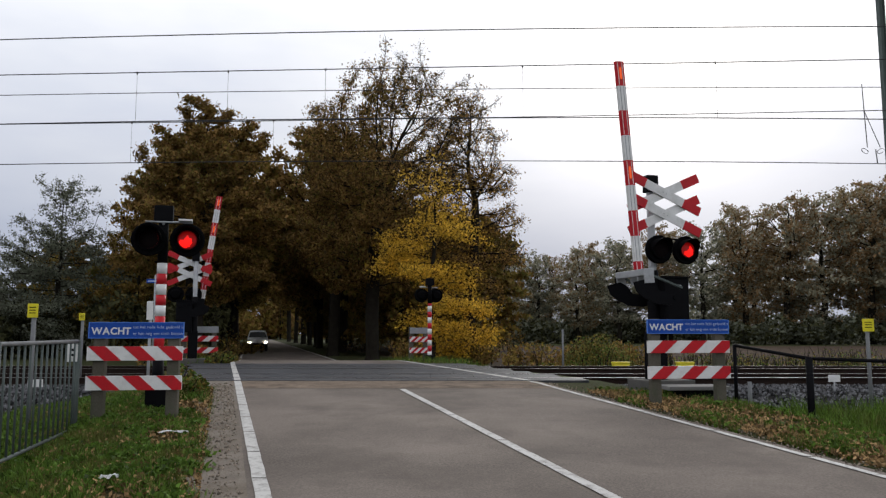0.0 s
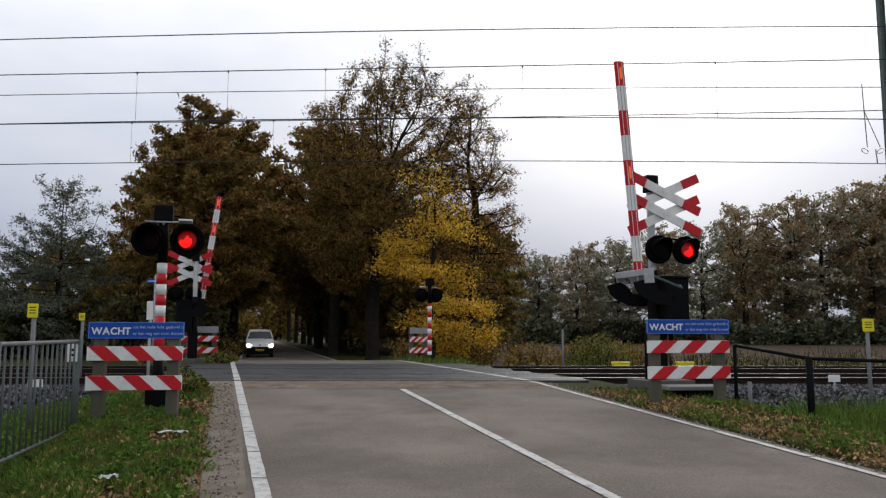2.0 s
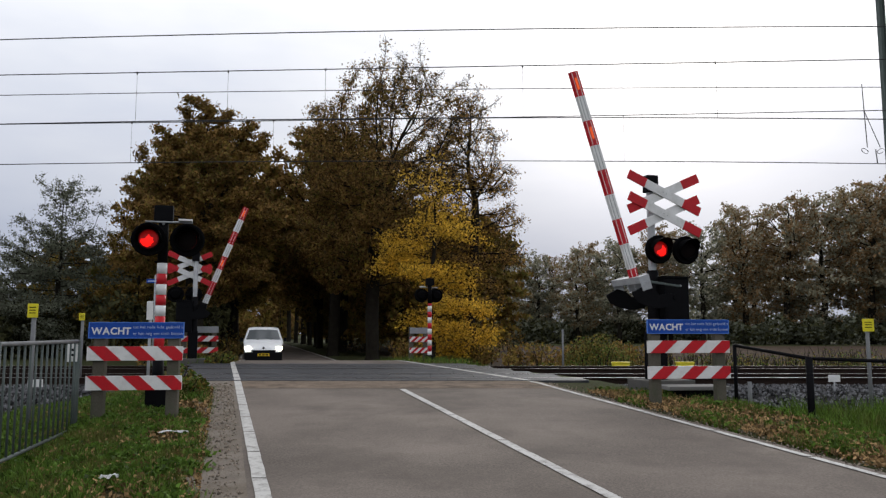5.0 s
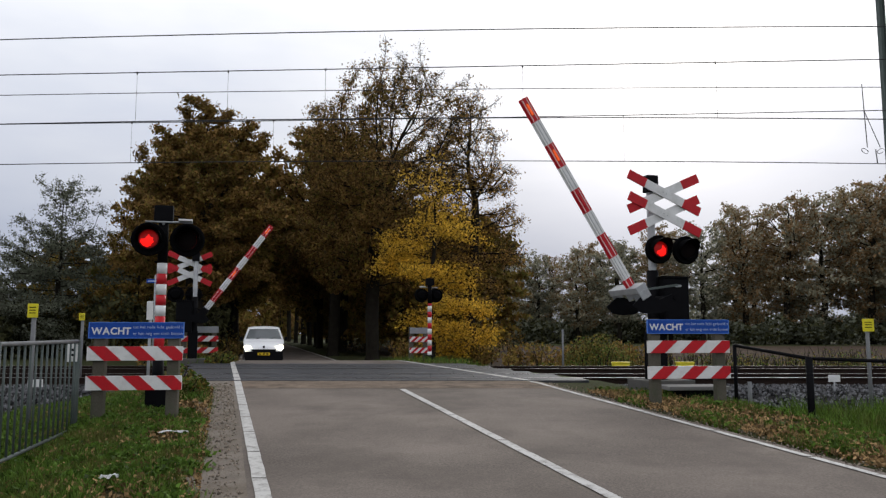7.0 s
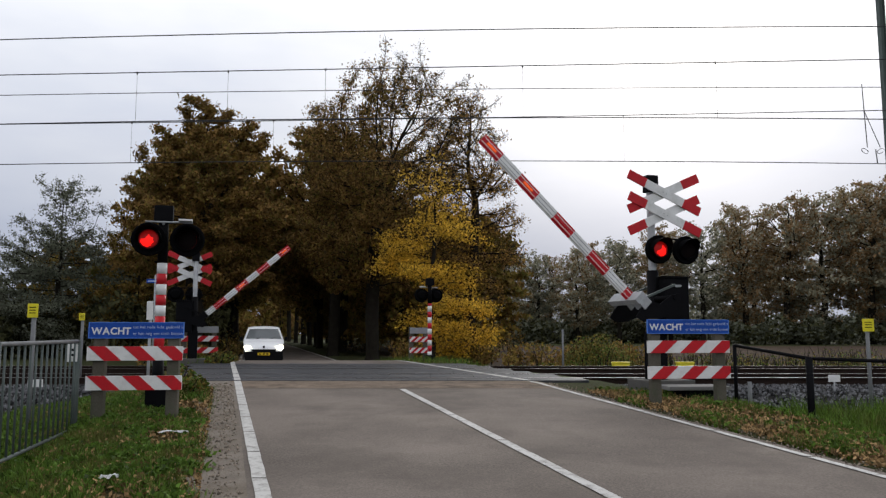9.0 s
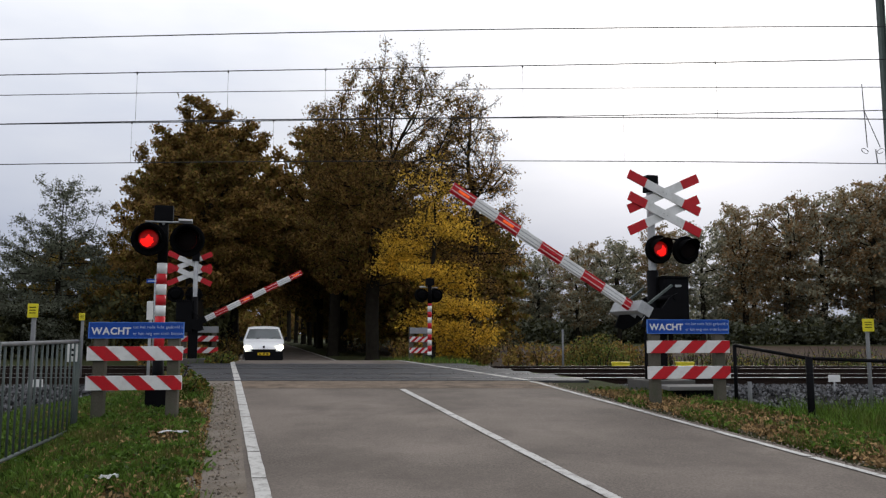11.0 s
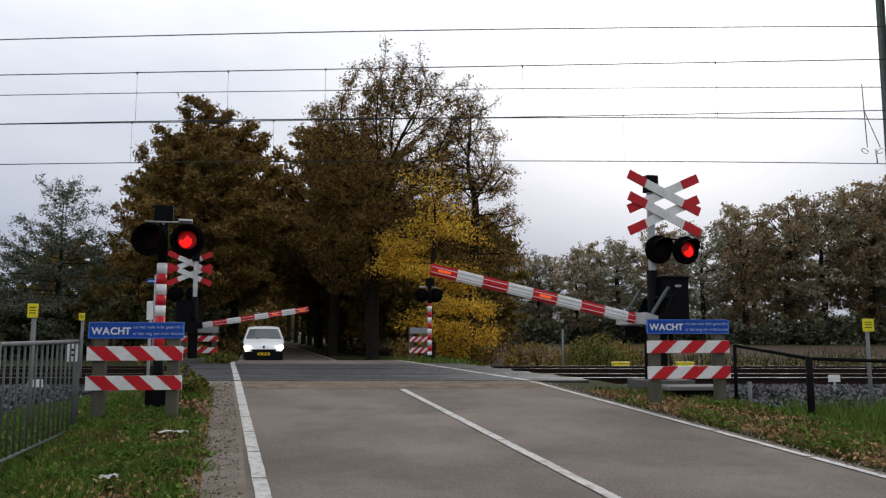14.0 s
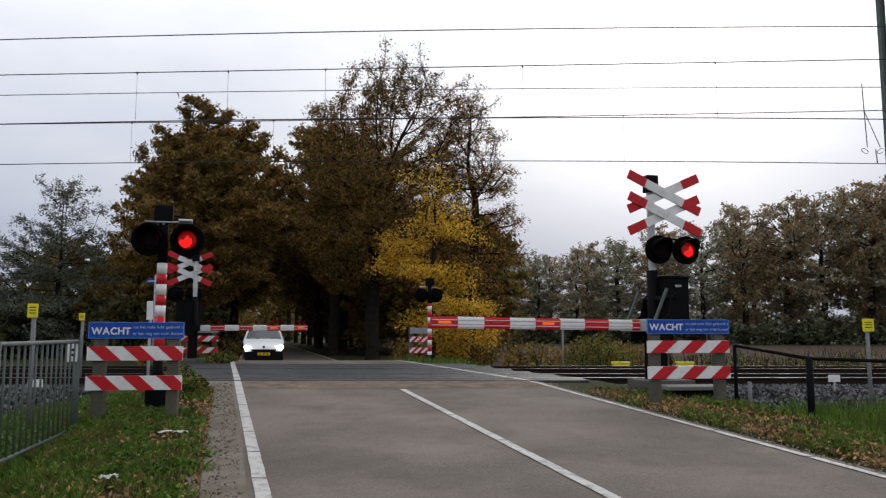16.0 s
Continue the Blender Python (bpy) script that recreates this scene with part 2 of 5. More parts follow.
def tube(bm, a, b, r0, r1=None, n=12, mi=0, caps=True):
    a, b = Vector(a), Vector(b)
    r1 = r0 if r1 is None else r1
    q = (b - a).to_track_quat("Z", "Y").to_matrix()
    ra, rb = [], []
    for i in range(n):
        d = q @ Vector((math.cos(2 * math.pi * i / n), math.sin(2 * math.pi * i / n), 0))
        ra.append(bm.verts.new(a + d * r0))
        rb.append(bm.verts.new(b + d * r1))
    for i in range(n):
        f = bm.faces.new((ra[i], ra[(i + 1) % n], rb[(i + 1) % n], rb[i]))
        f.material_index, f.smooth = mi, True
    if caps:
        for ring in (list(reversed(ra)), rb):
            bm.faces.new(ring).material_index = mi
    return ra + rb


def one(fn, *a, **k):
    bm = bmesh.new()
    fn(bm, *a, **k)
    return bm


# ---- the lie of the land ----
def smooth(x, a, b):
    t = np.clip((np.asarray(x, float) - a) / (b - a), 0, 1)
    return t * t * (3 - 2 * t)


def road_z(y):
    y = np.asarray(y, float)
    up = 0.0446 * np.clip(y, -12, 14.0)
    return up + 0.035 * smooth(y, 13.2, 15.6) - 0.66 * smooth(y, 24.6, 38.5)


def road_x(y):
    """Centre line of the road."""
    y = np.asarray(y, float)
    return 3.02 - 0.283 * np.minimum(y, 26) - 0.248 * np.maximum(y - 26, 0)


HALF = 2.78


def ground_z(x, y):
    x, y = np.asarray(x, float), np.asarray(y, float)
    dx = x - road_x(y)
    e = np.abs(dx) - HALF
    base = 0.19 * smooth(y, 7.5, 13.0) - 0.19 * smooth(y, 22.5, 31) + 0.0446 * np.clip(y, -12, 0)
    b = np.where(dx < 0, 4.0, 3.6)
    w = 1 - smooth(e, 1.4, b)
    rough = 0.03 * np.sin(1.7 * x + 0.6 * y) * np.sin(0.9 * y - 0.4 * x) * smooth(e, 0.4, 2.5)
    return base + (road_z(y) - base) * w - 0.03 + rough


# ---- ground, road and tracks ----
def grid_mesh(name, xs, ys, zf, material, field=None):
    X, Y = np.meshgrid(xs, ys)
    Z = zf(X, Y)
    v = np.stack([X, Y, Z], -1).reshape(-1, 3)
    nx, ny = len(xs), len(ys)
    f, ids = [], []
    for j in range(ny - 1):
        for i in range(nx - 1):
            k = j * nx + i
            f.append((k, k + 1, k + nx + 1, k + nx))
            if field:
                ids.append(field((xs[i] + xs[i + 1]) / 2, (ys[j] + ys[j + 1]) / 2))
    me = mesh_from(name, v, f, material if isinstance(material, list) else [material], ids if field else None)
    me.polygons.foreach_set("use_smooth", [True] * len(f))
    return new(name, me)


gx = np.concatenate([np.linspace(-1500, -60, 18), np.arange(-56, -14, 2.0), np.arange(-14, 12, 0.3), np.arange(12, 56, 2.0), np.linspace(60, 1500, 18)])
gy = np.concatenate([np.linspace(-1500, -16, 14), np.arange(-14, 2, 1.0), np.arange(2, 34, 0.3), np.arange(34, 90, 2.0), np.linspace(95, 3000, 24)])
ground = grid_mesh("ground", gx, gy, ground_z, [SOIL, FIELD], lambda x, y: 1 if y > 33 and x > road_x(y) + 7 and y < 118 else 0)
tagged(ground, "grassy autumn verge with soil and a ploughed field", "ground", kind="structure")


def strip(name, y0, y1, step, x_lo, x_hi, lift, material, ragged=0.0):
    """A band that follows the road between two offsets from its centre line."""
    ys = np.arange(y0, y1 + step / 2, step)
    k = max(2, int((x_hi - x_lo) / 0.7) + 1)
    offs = np.linspace(x_lo, x_hi, k)
    v, f = [], []
    for y in ys:
        for o in offs:
            v.append((float(road_x(y)) + o + (ragged * (noise.noise((y * 1.3, 7.0, 0)) + 0.4 * noise.noise((y * 5, 2.0, 0))) if o == x_lo and ragged else 0), y, float(road_z(y)) + lift))
    for j in range(len(ys) - 1):
        for i in range(k - 1):
            q = j * k + i
            f.append((q, q + 1, q + k + 1, q + k))
    me = mesh_from(name, v, f, [material])
    me.polygons.foreach_set("use_smooth", [True] * len(f))
    return new(name, me)


road_near = tagged(strip("road", -45, 14.7, 0.3, -HALF - 0.12, HALF + 0.14, 0.0, ASPHALT), "worn grey asphalt country road", "road", kind="structure")
road_far = tagged(strip("road", 22.9, 240, 0.6, -HALF - 0.1, HALF + 0.1, 0.0, ASPHALT), "worn grey asphalt road beyond the tracks", "road", kind="structure")
shoulder = tagged(strip("road_shoulder", -12, 14.7, 0.15, -HALF - 0.62, -HALF - 0.02, 0.004, SHOULDER, 0.16), "cracked dirty asphalt edge of the road", "shoulder", kind="structure")


joint = tagged(strip("road_joint", 13.45, 14.7, 0.05, -HALF - 0.1, HALF + 0.1, 0.004, mat("gritty_road_joint", (0.17, 0.13, 0.098), 0.95, -0.5, 3, 40, 0.9, dirt=(0.08, 0.062, 0.048), dirt_amount=1.0, dirt_scale=4.0)), "brown gritty patched strip before the deck", "road patch", kind="structure")


def road_mark(y0, y1, off, width, parent):
    ys = np.linspace(y0, y1, max(2, int((y1 - y0) / 0.35) + 1))
    v, f = [], []
    for y in ys:
        for s in (-width / 2, width / 2):
            v.append((float(road_x(y)) + off + s + (0.0087 * (14.6 - y) if off < -1 and y < 14.6 else 0.0) + 0.003 * math.sin(y * 9), y, float(road_z(y)) + 0.009))
    for j in range(len(ys) - 1):
        f.append((2 * j, 2 * j + 1, 2 * j + 3, 2 * j + 2))
    ob = new("road_marking", mesh_from("road_marking", v, f, [PAINT]))
    ob.parent = parent
    return ob


for off, w, y_from, seg in ((-HALF + 0.03, 0.128, 2.2 - 1.15 * 11, 1.15), (HALF - 0.03, 0.088, 3.2 - 1.5 * 9, 1.5)):
    y = y_from
    while y < 14.6:
        road_mark(y, min(y + seg - 0.035, 14.66), off, w, road_near)
        y += seg
y = 3.4 - 1.3 * 10
while y < 13.2:
    road_mark(y, min(y + 1.28, 13.3), 0.045, 0.11, road_near)
    y += 1.3
for off in (-HALF + 0.03, HALF - 0.03):
    y = 23.0
    while y < 90:
        road_mark(y, y + 3.9, off, 0.13, road_far)
        y += 4.0

# two tracks, square to the view down the line
TRACKS = (16.35, 20.35)
GAUGE = 1.5
RAIL_TOP = 0.665
ballast = thing("ballast", pose(0, 0, 0), "grey crushed stone ballast under two tracks", "ballast", kind="stuff")


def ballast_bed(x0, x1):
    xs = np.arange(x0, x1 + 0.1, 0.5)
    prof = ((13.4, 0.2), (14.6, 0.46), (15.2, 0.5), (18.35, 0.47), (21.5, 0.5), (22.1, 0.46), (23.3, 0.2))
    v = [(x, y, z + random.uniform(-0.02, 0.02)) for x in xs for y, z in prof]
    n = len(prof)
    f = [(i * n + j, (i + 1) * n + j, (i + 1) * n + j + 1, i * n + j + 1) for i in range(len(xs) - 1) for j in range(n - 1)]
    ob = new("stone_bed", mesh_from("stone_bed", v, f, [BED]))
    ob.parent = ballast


road_l, road_r = -5.2, 1.75
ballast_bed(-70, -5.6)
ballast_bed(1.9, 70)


def ballast_z(y):
    return np.interp(y, [13.4, 14.6, 15.2, 18.35, 21.5, 22.1, 23.3], [0.2, 0.46, 0.5, 0.47, 0.5, 0.46, 0.2])


def stones(count, x0, x1):
    rng = np.random.default_rng(5)
    oct_v = np.array([(1, 0, 0), (-1, 0, 0), (0, 1, 0), (0, -1, 0), (0, 0, 1), (0, 0, -1)], float)
    oct_f = np.array([(0, 2, 4), (2, 1, 4), (1, 3, 4), (3, 0, 4), (2, 0, 5), (1, 2, 5), (3, 1, 5), (0, 3, 5)])
    x, y = rng.uniform(x0, x1, count), rng.uniform(13.4, 18.6, count)
    r = rng.uniform(0.015, 0.04, count)
    jit = oct_v[None] * (1 + rng.uniform(-0.35, 0.35, (count, 6, 3)))
    jit += rng.uniform(-0.3, 0.3, (count, 6, 3))
    v = jit * r[:, None, None] + np.stack([x, y, ballast_z(y) + r * 0.45], -1)[:, None]
    f = (oct_f[None] + (np.arange(count) * 6)[:, None, None]).reshape(-1, 3)
    ob = new("stones", mesh_from("stones", v.reshape(-1, 3), f.tolist(), [STONE]))
    ob.parent = ballast
    ob["kind"] = "stuff"


stones(17000, 2.1, 14.0)
stones(10000, -13.0, -5.7)


def rail_mesh(x0, x1):
    prof = [(-0.07, 0), (0.07, 0), (0.07, 0.015), (0.012, 0.035), (0.012, 0.115), (0.036, 0.125), (0.036, 0.155), (0.028, 0.16),
            (-0.028, 0.16), (-0.036, 0.155), (-0.036, 0.125), (-0.012, 0.115), (-0.012, 0.035), (-0.07, 0.015)]
    n = len(prof)
    v = [(x, a, b) for x in (x0, x1) for a, b in prof]
    f = [(i, (i + 1) % n, n + (i + 1) % n, n + i) for i in range(n)]
    ids = [1 if i == 7 else 0 for i in range(n)]
    return mesh_from("rail", v, f, [RAIL, RAILTOP], ids)


rail_me = rail_mesh(-90, 90)
sl = bmesh.new()
box(sl, -0.13, 0.13, -1.25, 1.25, -0.16, 0.0, 0.015)
sleeper_me = bpy.data.meshes.new("sleeper")
sl.to_mesh(sleeper_me)
sl.free()
sleeper_me.materials.append(CONCRETE)
for yc in TRACKS:
    tr = thing("railway_track", pose(0, yc, RAIL_TOP - 0.16), "rusty steel rails on concrete sleepers", "railway track", "railway tracks", "structure")
    for s in (-1, 1):
        share("rail", rail_me, tr, pose(0, s * GAUGE / 2, 0))
    for i in range(-30, 34):
        x = i * 0.62
        if -8.2 < x < 3.6:
            continue
        share("sleeper", sleeper_me, tr, pose(x, 0, 0.004))

# rubber panels of the crossing deck, in rows between and beside the rails
deck = thing("crossing_deck", pose(0, 0, 0), "dark rubber panels of a level crossing deck", "crossing deck", kind="structure")
rows = [(14.72, 15.52), (15.68, 17.02), (17.18, 18.32), (18.36, 19.52), (19.68, 21.02), (21.18, 21.98), (22.02, 22.88)]
for y0, y1 in rows:
    xl = float(road_x((y0 + y1) / 2)) - HALF - 0.35
    for i in range(-1, 8):
        x0 = xl + i * 0.895
        b = bmesh.new()
        box(b, x0 + 0.003, x0 + 0.892, y0, y1, RAIL_TOP - 0.15, RAIL_TOP - 0.004 + random.uniform(-0.002, 0.002), 0.008)
        part("panel", b, RUBBER, deck)
for off in (-HALF + 0.03, HALF - 0.03):
    for y0, y1 in rows:
        ys = (y0 + 0.02, y1 - 0.02)
        v = [(float(road_x(yy)) + off + s, yy, RAIL_TOP + 0.003) for yy in ys for s in (-0.065, 0.065)]
        ob = new("road_marking", mesh_from("road_marking", v, [(0, 1, 3, 2)], [PAINT]))
        ob.parent = deck


def tubes_mesh(name, branches, sides, material):
    """One mesh of tapered tubes along point lists."""
    vs, fs, base = [], [], 0
    ang = np.linspace(0, 2 * np.pi, sides, endpoint=False)
    for pts, rad in branches:
        pts = np.asarray(pts, float)
        n = len(pts)
        d = np.gradient(pts, axis=0)
        d /= np.linalg.norm(d, axis=1, keepdims=True) + 1e-9
        ref = np.where(np.abs(d[:, 2:3]) > 0.9, np.array([[1.0, 0, 0]]), np.array([[0, 0, 1.0]]))
        u = np.cross(d, ref)
        u /= np.linalg.norm(u, axis=1, keepdims=True) + 1e-9
        w = np.cross(d, u)
        ring = pts[:, None] + (u[:, None] * np.cos(ang)[None, :, None] + w[:, None] * np.sin(ang)[None, :, None]) * np.asarray(rad)[:, None, None]
        vs.append(ring.reshape(-1, 3))
        i = np.arange(n - 1)[:, None] * sides
        j = np.arange(sides)[None]
        j2 = (j + 1) % sides
        fs.append(np.stack([base + i + j, base + i + j2, base + i + sides + j2, base + i + sides + j], -1).reshape(-1, 4))
        base += n * sides
    me = mesh_from(name, np.concatenate(vs), np.concatenate(fs).tolist(), [material])
    me.polygons.foreach_set("use_smooth", [True] * len(me.polygons))
    return me


# ---- crossing signals, barriers and warning boards ----
def road_frame(x, y, z, turn=0):
    return pose(x, y, z, 0, 0, SKEW + turn)


def lamp_head(parent, x, y, z, r=0.24, bright=(-0.16, -0.2, 0.62), dull=(-0.5, 0.42, 0.42)):
    """A round black lamp: disc, rim, hood; its lens turns its lit or its dark face to the road."""
    bm = bmesh.new()
    tube(bm, (0, -0.03, 0), (0, 0.05, 0), r, r * 0.96, 36)
    tube(bm, (0, 0.05, 0), (0, 0.16, 0), r * 0.7, r * 0.45, 24)
    # rim of the recess
    n = 36
    for ra, rb, ya, yb in ((r, r * 0.94, -0.03, -0.05), (r * 0.94, r * 0.66, -0.05, -0.034)):
        a = [bm.verts.new((ra * math.cos(2 * math.pi * i / n), ya, ra * math.sin(2 * math.pi * i / n))) for i in range(n)]
        b = [bm.verts.new((rb * math.cos(2 * math.pi * i / n), yb, rb * math.sin(2 * math.pi * i / n))) for i in range(n)]
        for i in range(n):
            bm.faces.new((a[i], a[(i + 1) % n], b[(i + 1) % n], b[i]))
    lamp = part("lamp", bm, MATT_BLACK, parent, "round matt black signal lamp")
    lamp.matrix_basis = pose(x, y, z)
    hood = bmesh.new()
    rr, m = r * 0.72, 20
    for th in (0.0, 0.006):
        vs = []
        for i in range(m + 1):
            a = math.radians(-10 + 200 * i / m)
            reach = 0.10 + 0.16 * max(0, math.sin(a))
            vs.append([hood.verts.new(((rr + th) * math.cos(a), -0.034, (rr + th) * math.sin(a))), hood.verts.new(((rr + th) * math.cos(a) * 0.97, -0.034 - reach, (rr + th) * math.sin(a) * 0.97))])
        for i in range(m):
            hood.faces.new((vs[i][0], vs[i + 1][0], vs[i + 1][1], vs[i][1]))
    part("hood", hood, MATT_BLACK, lamp)
    lens = bmesh.new()
    rl = r * 0.56
    bezel = bmesh.new()
    a, b = [], []
    for i in range(32):
        c, s = math.cos(2 * math.pi * i / 32), math.sin(2 * math.pi * i / 32)
        a.append([bezel.verts.new((k * c, yy, k * s)) for k, yy in ((rl * 1.03, -0.03), (rl * 1.03, -0.10), (rl * 1.16, -0.10), (rl * 1.2, -0.03))])
    for i in range(32):
        for j in range(3):
            bezel.faces.new((a[i][j], a[(i + 1) % 32][j], a[(i + 1) % 32][j + 1], a[i][j + 1]))
    part("bezel", bezel, MATT_BLACK, lamp)
    for s, mi in ((-1, 0), (1, 1)):
        c = lens.verts.new((0, s * 0.022, 0))
        prev = [c]
        for ring in (0.15, 0.3, 0.45, 0.6, 0.75, 0.88, 1.0):
            cur = [lens.verts.new((rl * ring * math.cos(2 * math.pi * i / 28), s * (0.004 + 0.018 * (1 - ring * ring)), rl * ring * math.sin(2 * math.pi * i / 28))) for i in range(28)]
            for i in range(28):
                j = (i + 1) % 28
                f = lens.faces.new((c, cur[i], cur[j])) if len(prev) == 1 else lens.faces.new((prev[i], prev[j], cur[j], cur[i]))
                g = f.calc_center_median() / rl
                spot = math.hypot(g.x - bright[0], g.z - bright[1]) < bright[2] and math.hypot(g.x - dull[0], g.z - dull[1]) > dull[2]
                f.material_index = mi if mi == 1 or spot else 2 if math.hypot(g.x, g.z) < 0.9 else 3
            prev = cur
    ln = part("lens", lens, [LAMP_RED, LAMP_OFF, LAMP_GLEAM, LAMP_RIM], lamp, "round red flashing lens")
    ln.matrix_basis = pose(0, -0.062, 0)
    return ln


def cross(parent, x, y, z, half):
    """Two stacked saltires of white boards with red ends."""
    for dz in (0.19, -0.19):
        for k, s in enumerate((-1, 1)):
            m = pose(x, y - 0.03 * k, z + dz, 0, 24.0 * s, 0)
            b = bmesh.new()
            box(b, -half, half, -0.011, 0.011, -0.078, 0.078, 0.004, 0, m)
            board = part("cross_board", b, WHITE, parent, "white board with red ends")
            for e in (-1, 1):
                c = bmesh.new()
                box(c, *sorted((e * half * 0.53, e * (half + 0.004))), -0.0145, 0.0145, -0.081, 0.081, 0.003, 0, m)
                part("red_end", c, RED, board)
            for bx in (-0.035, 0.035):
                c = bmesh.new()
                tube(c, m @ Vector((bx, -0.02, 0)), m @ Vector((bx, -0.008, 0)), 0.009, n=8)
                part("bolt", c, GALV, board)


def banded(parent, h0, h1, r, step, first=0):
    z, k = h0, first
    while z < h1 - 0.01:
        zz = min(z + step, h1)
        part("pole_band", one(tube, (0, 0, z), (0, 0, zz), r, n=20), (WHITE, RED)[k % 2], parent)
        z, k = zz, k + 1


TEXTBAR = mat("pale_blue_small_print", (0.35, 0.42, 0.6), 0.5)
LENSES = {}
ARM_LAMPS = []


def flashing_post(m, label, top, bands, lamp_z, lamps, key, r=0.07):
    """A slim signal post on the side without a barrier."""
    t = thing("signal_post", m, label, "signal post", "crossing signals")
    part("base", one(box, -0.15, 0.15, -0.15, 0.15, -0.25, 0.28, 0.02), BLACK, t)
    part("lower_pole", one(tube, (0, 0, 0.25), (0, 0, bands[3]), r * 1.1, n=20), BLACK, t)
    if bands[3] < bands[0]:
        part("pole_band", one(tube, (0, 0, bands[3]), (0, 0, bands[0]), r, n=20), RED, t)
    banded(t, bands[0], bands[1], r, bands[2], 0)
    part("upper_pole", one(tube, (0, 0, bands[1]), (0, 0, top), r, n=20), BLACK, t)
    part("bell_housing", one(box, -0.13, 0.13, -0.11, 0.11, top - 0.24, top, 0.02), BLACK, t, "black warning bell housing")
    bm = bmesh.new()
    tube(bm, (lamps[0] - 0.06, -0.1, lamp_z + 0.26), (lamps[1] + 0.06, -0.1, lamp_z + 0.265), 0.014, n=8)
    tube(bm, (0, -0.1, lamp_z + 0.26), (0, 0, lamp_z + 0.2), 0.02, n=8)
    part("lamp_bracket", bm, GALV, t)
    part("sensor_plate", one(box, lamps[1] - 0.13, lamps[1] + 0.06, -0.2, -0.06, lamp_z + 0.275, lamp_z + 0.305, 0.006), WHITE, t, "small pale plate over the lamp")
    LENSES[key] = [lamp_head(t, x, -0.14, lamp_z, 0.24) for x in lamps]
    return t


def barrier(m, label, key, length, pole_top, pivot_z, px, half, yoke):
    """A half barrier: pole with cross and lamps, drive housing, and the striped arm on its pivot."""
    t = thing("crossing_barrier", m, label, "level crossing barrier", "crossing barriers")
    part("foundation", one(box, -0.35, 0.55, -0.35, 0.35, -0.35, 0.2, 0.02), CONCRETE, t)
    part("pole", one(tube, (0, 0, 0.0), (0, 0, pole_top), 0.068, n=24), GALV, t)
    part("pole_cap", one(box, -0.1, 0.12, -0.09, 0.09, pole_top - 0.26, pole_top + 0.04, 0.02), BLACK, t, "black bell housing")
    part("pole_sleeve", one(tube, (0, 0, 0.0), (0, 0, pivot_z + 0.5), 0.1, n=24), BLACK, t)
    bm = bmesh.new()
    box(bm, 0.06, 0.53, -0.28, 0.22, pivot_z - 0.6, pivot_z + 0.36, 0.03)
    house = part("drive_housing", bm, BLACK, t, "black barrier drive housing")
    bm = bmesh.new()
    box(bm, 0.26, 0.38, -0.287, -0.27, pivot_z + 0.20, pivot_z + 0.24, 0.004)
    part("label_plate", bm, GREYPLATE, house)
    bm = bmesh.new()
    box(bm, 0.04, 0.55, -0.31, 0.25, pivot_z + 0.36, pivot_z + 0.39, 0.012)
    part("lid", bm, BLACK, house)
    part("stand", one(box, -0.12, 0.16, -0.14, 0.14, 0.04, pivot_z - 0.55, 0.01), BLACK, t)
    part("axle", one(tube, (px, -0.71, pivot_z), (px, 0.25, pivot_z), 0.045, n=16), BLACK, t)
    # lamps and cross face the traffic
    cross(t, 0.185, -0.13, pole_top - 0.48, half)
    bm = bmesh.new()
    tube(bm, (0.0, -0.1, pole_top - 1.08), (0.62, -0.1, pole_top - 1.1), 0.016, n=8)
    tube(bm, (0.0, 0, pole_top - 1.3), (0.35, -0.1, pole_top - 1.3), 0.02, n=8)
    part("lamp_bracket", bm, BLACK, t)
    LENSES[key] = [lamp_head(t, x, -0.14, pole_top - 1.285, 0.25, (0.08, -0.18, 0.66), (-0.38, 0.36, 0.56)) for x in (0.045, 0.58)]
    # the arm: its root carries bracket bars down from the pivot
    o, root = 0.46, 0.50
    bm = bmesh.new()
    box(bm, -root - 0.01, -0.40, -0.34, 0.60, -o - 0.1, -o + 0.1, 0.012)
    arm = part("arm", bm, yoke, t, "striped barrier arm on a grey yoke")
    arm.matrix_basis = pose(px, -0.36, pivot_z)
    for ya in (-0.34, -0.12, 0.10, 0.58):
        bm = bmesh.new()
        box(bm, -0.41, -0.27, ya - 0.008, ya + 0.012, -o - 0.09, -o + 0.09, 0.004)
        part("yoke_rib", bm, yoke, arm)
    for ya in (-0.33, 0.56):
        bm = bmesh.new()
        pts = ((-0.30, -0.74), (-0.34, -0.5), (-0.26, -0.36), (-0.13, -0.28), (-0.08, -0.02), (0.0, 0.09), (0.09, 0.06), (0.12, -0.1), (0.08, -0.36), (-0.02, -0.56), (-0.14, -0.70))
        a = [bm.verts.new((x, ya, z)) for x, z in pts]
        b = [bm.verts.new((x, ya + 0.03, z)) for x, z in pts]
        bm.faces.new(a)
        bm.faces.new(list(reversed(b)))
        for i in range(len(pts)):
            j = (i + 1) % len(pts)
            bm.faces.new((a[i], b[i], b[j], a[j]))
        part("arm_lever", bm, BLACK, arm, "black curved lever")
        bm = bmesh.new()
        box(bm, -0.018, 0.018, ya - 0.012, ya + 0.042, -0.29, 0.29, 0.004, 0, pose(-0.27, 0, -0.12, 0, 24, 0))
        part("arm_stay", bm, FENCE if yoke is GALV else BLACK, arm, "flat grey stay")
    seg = 0.432
    a, k = length, 0
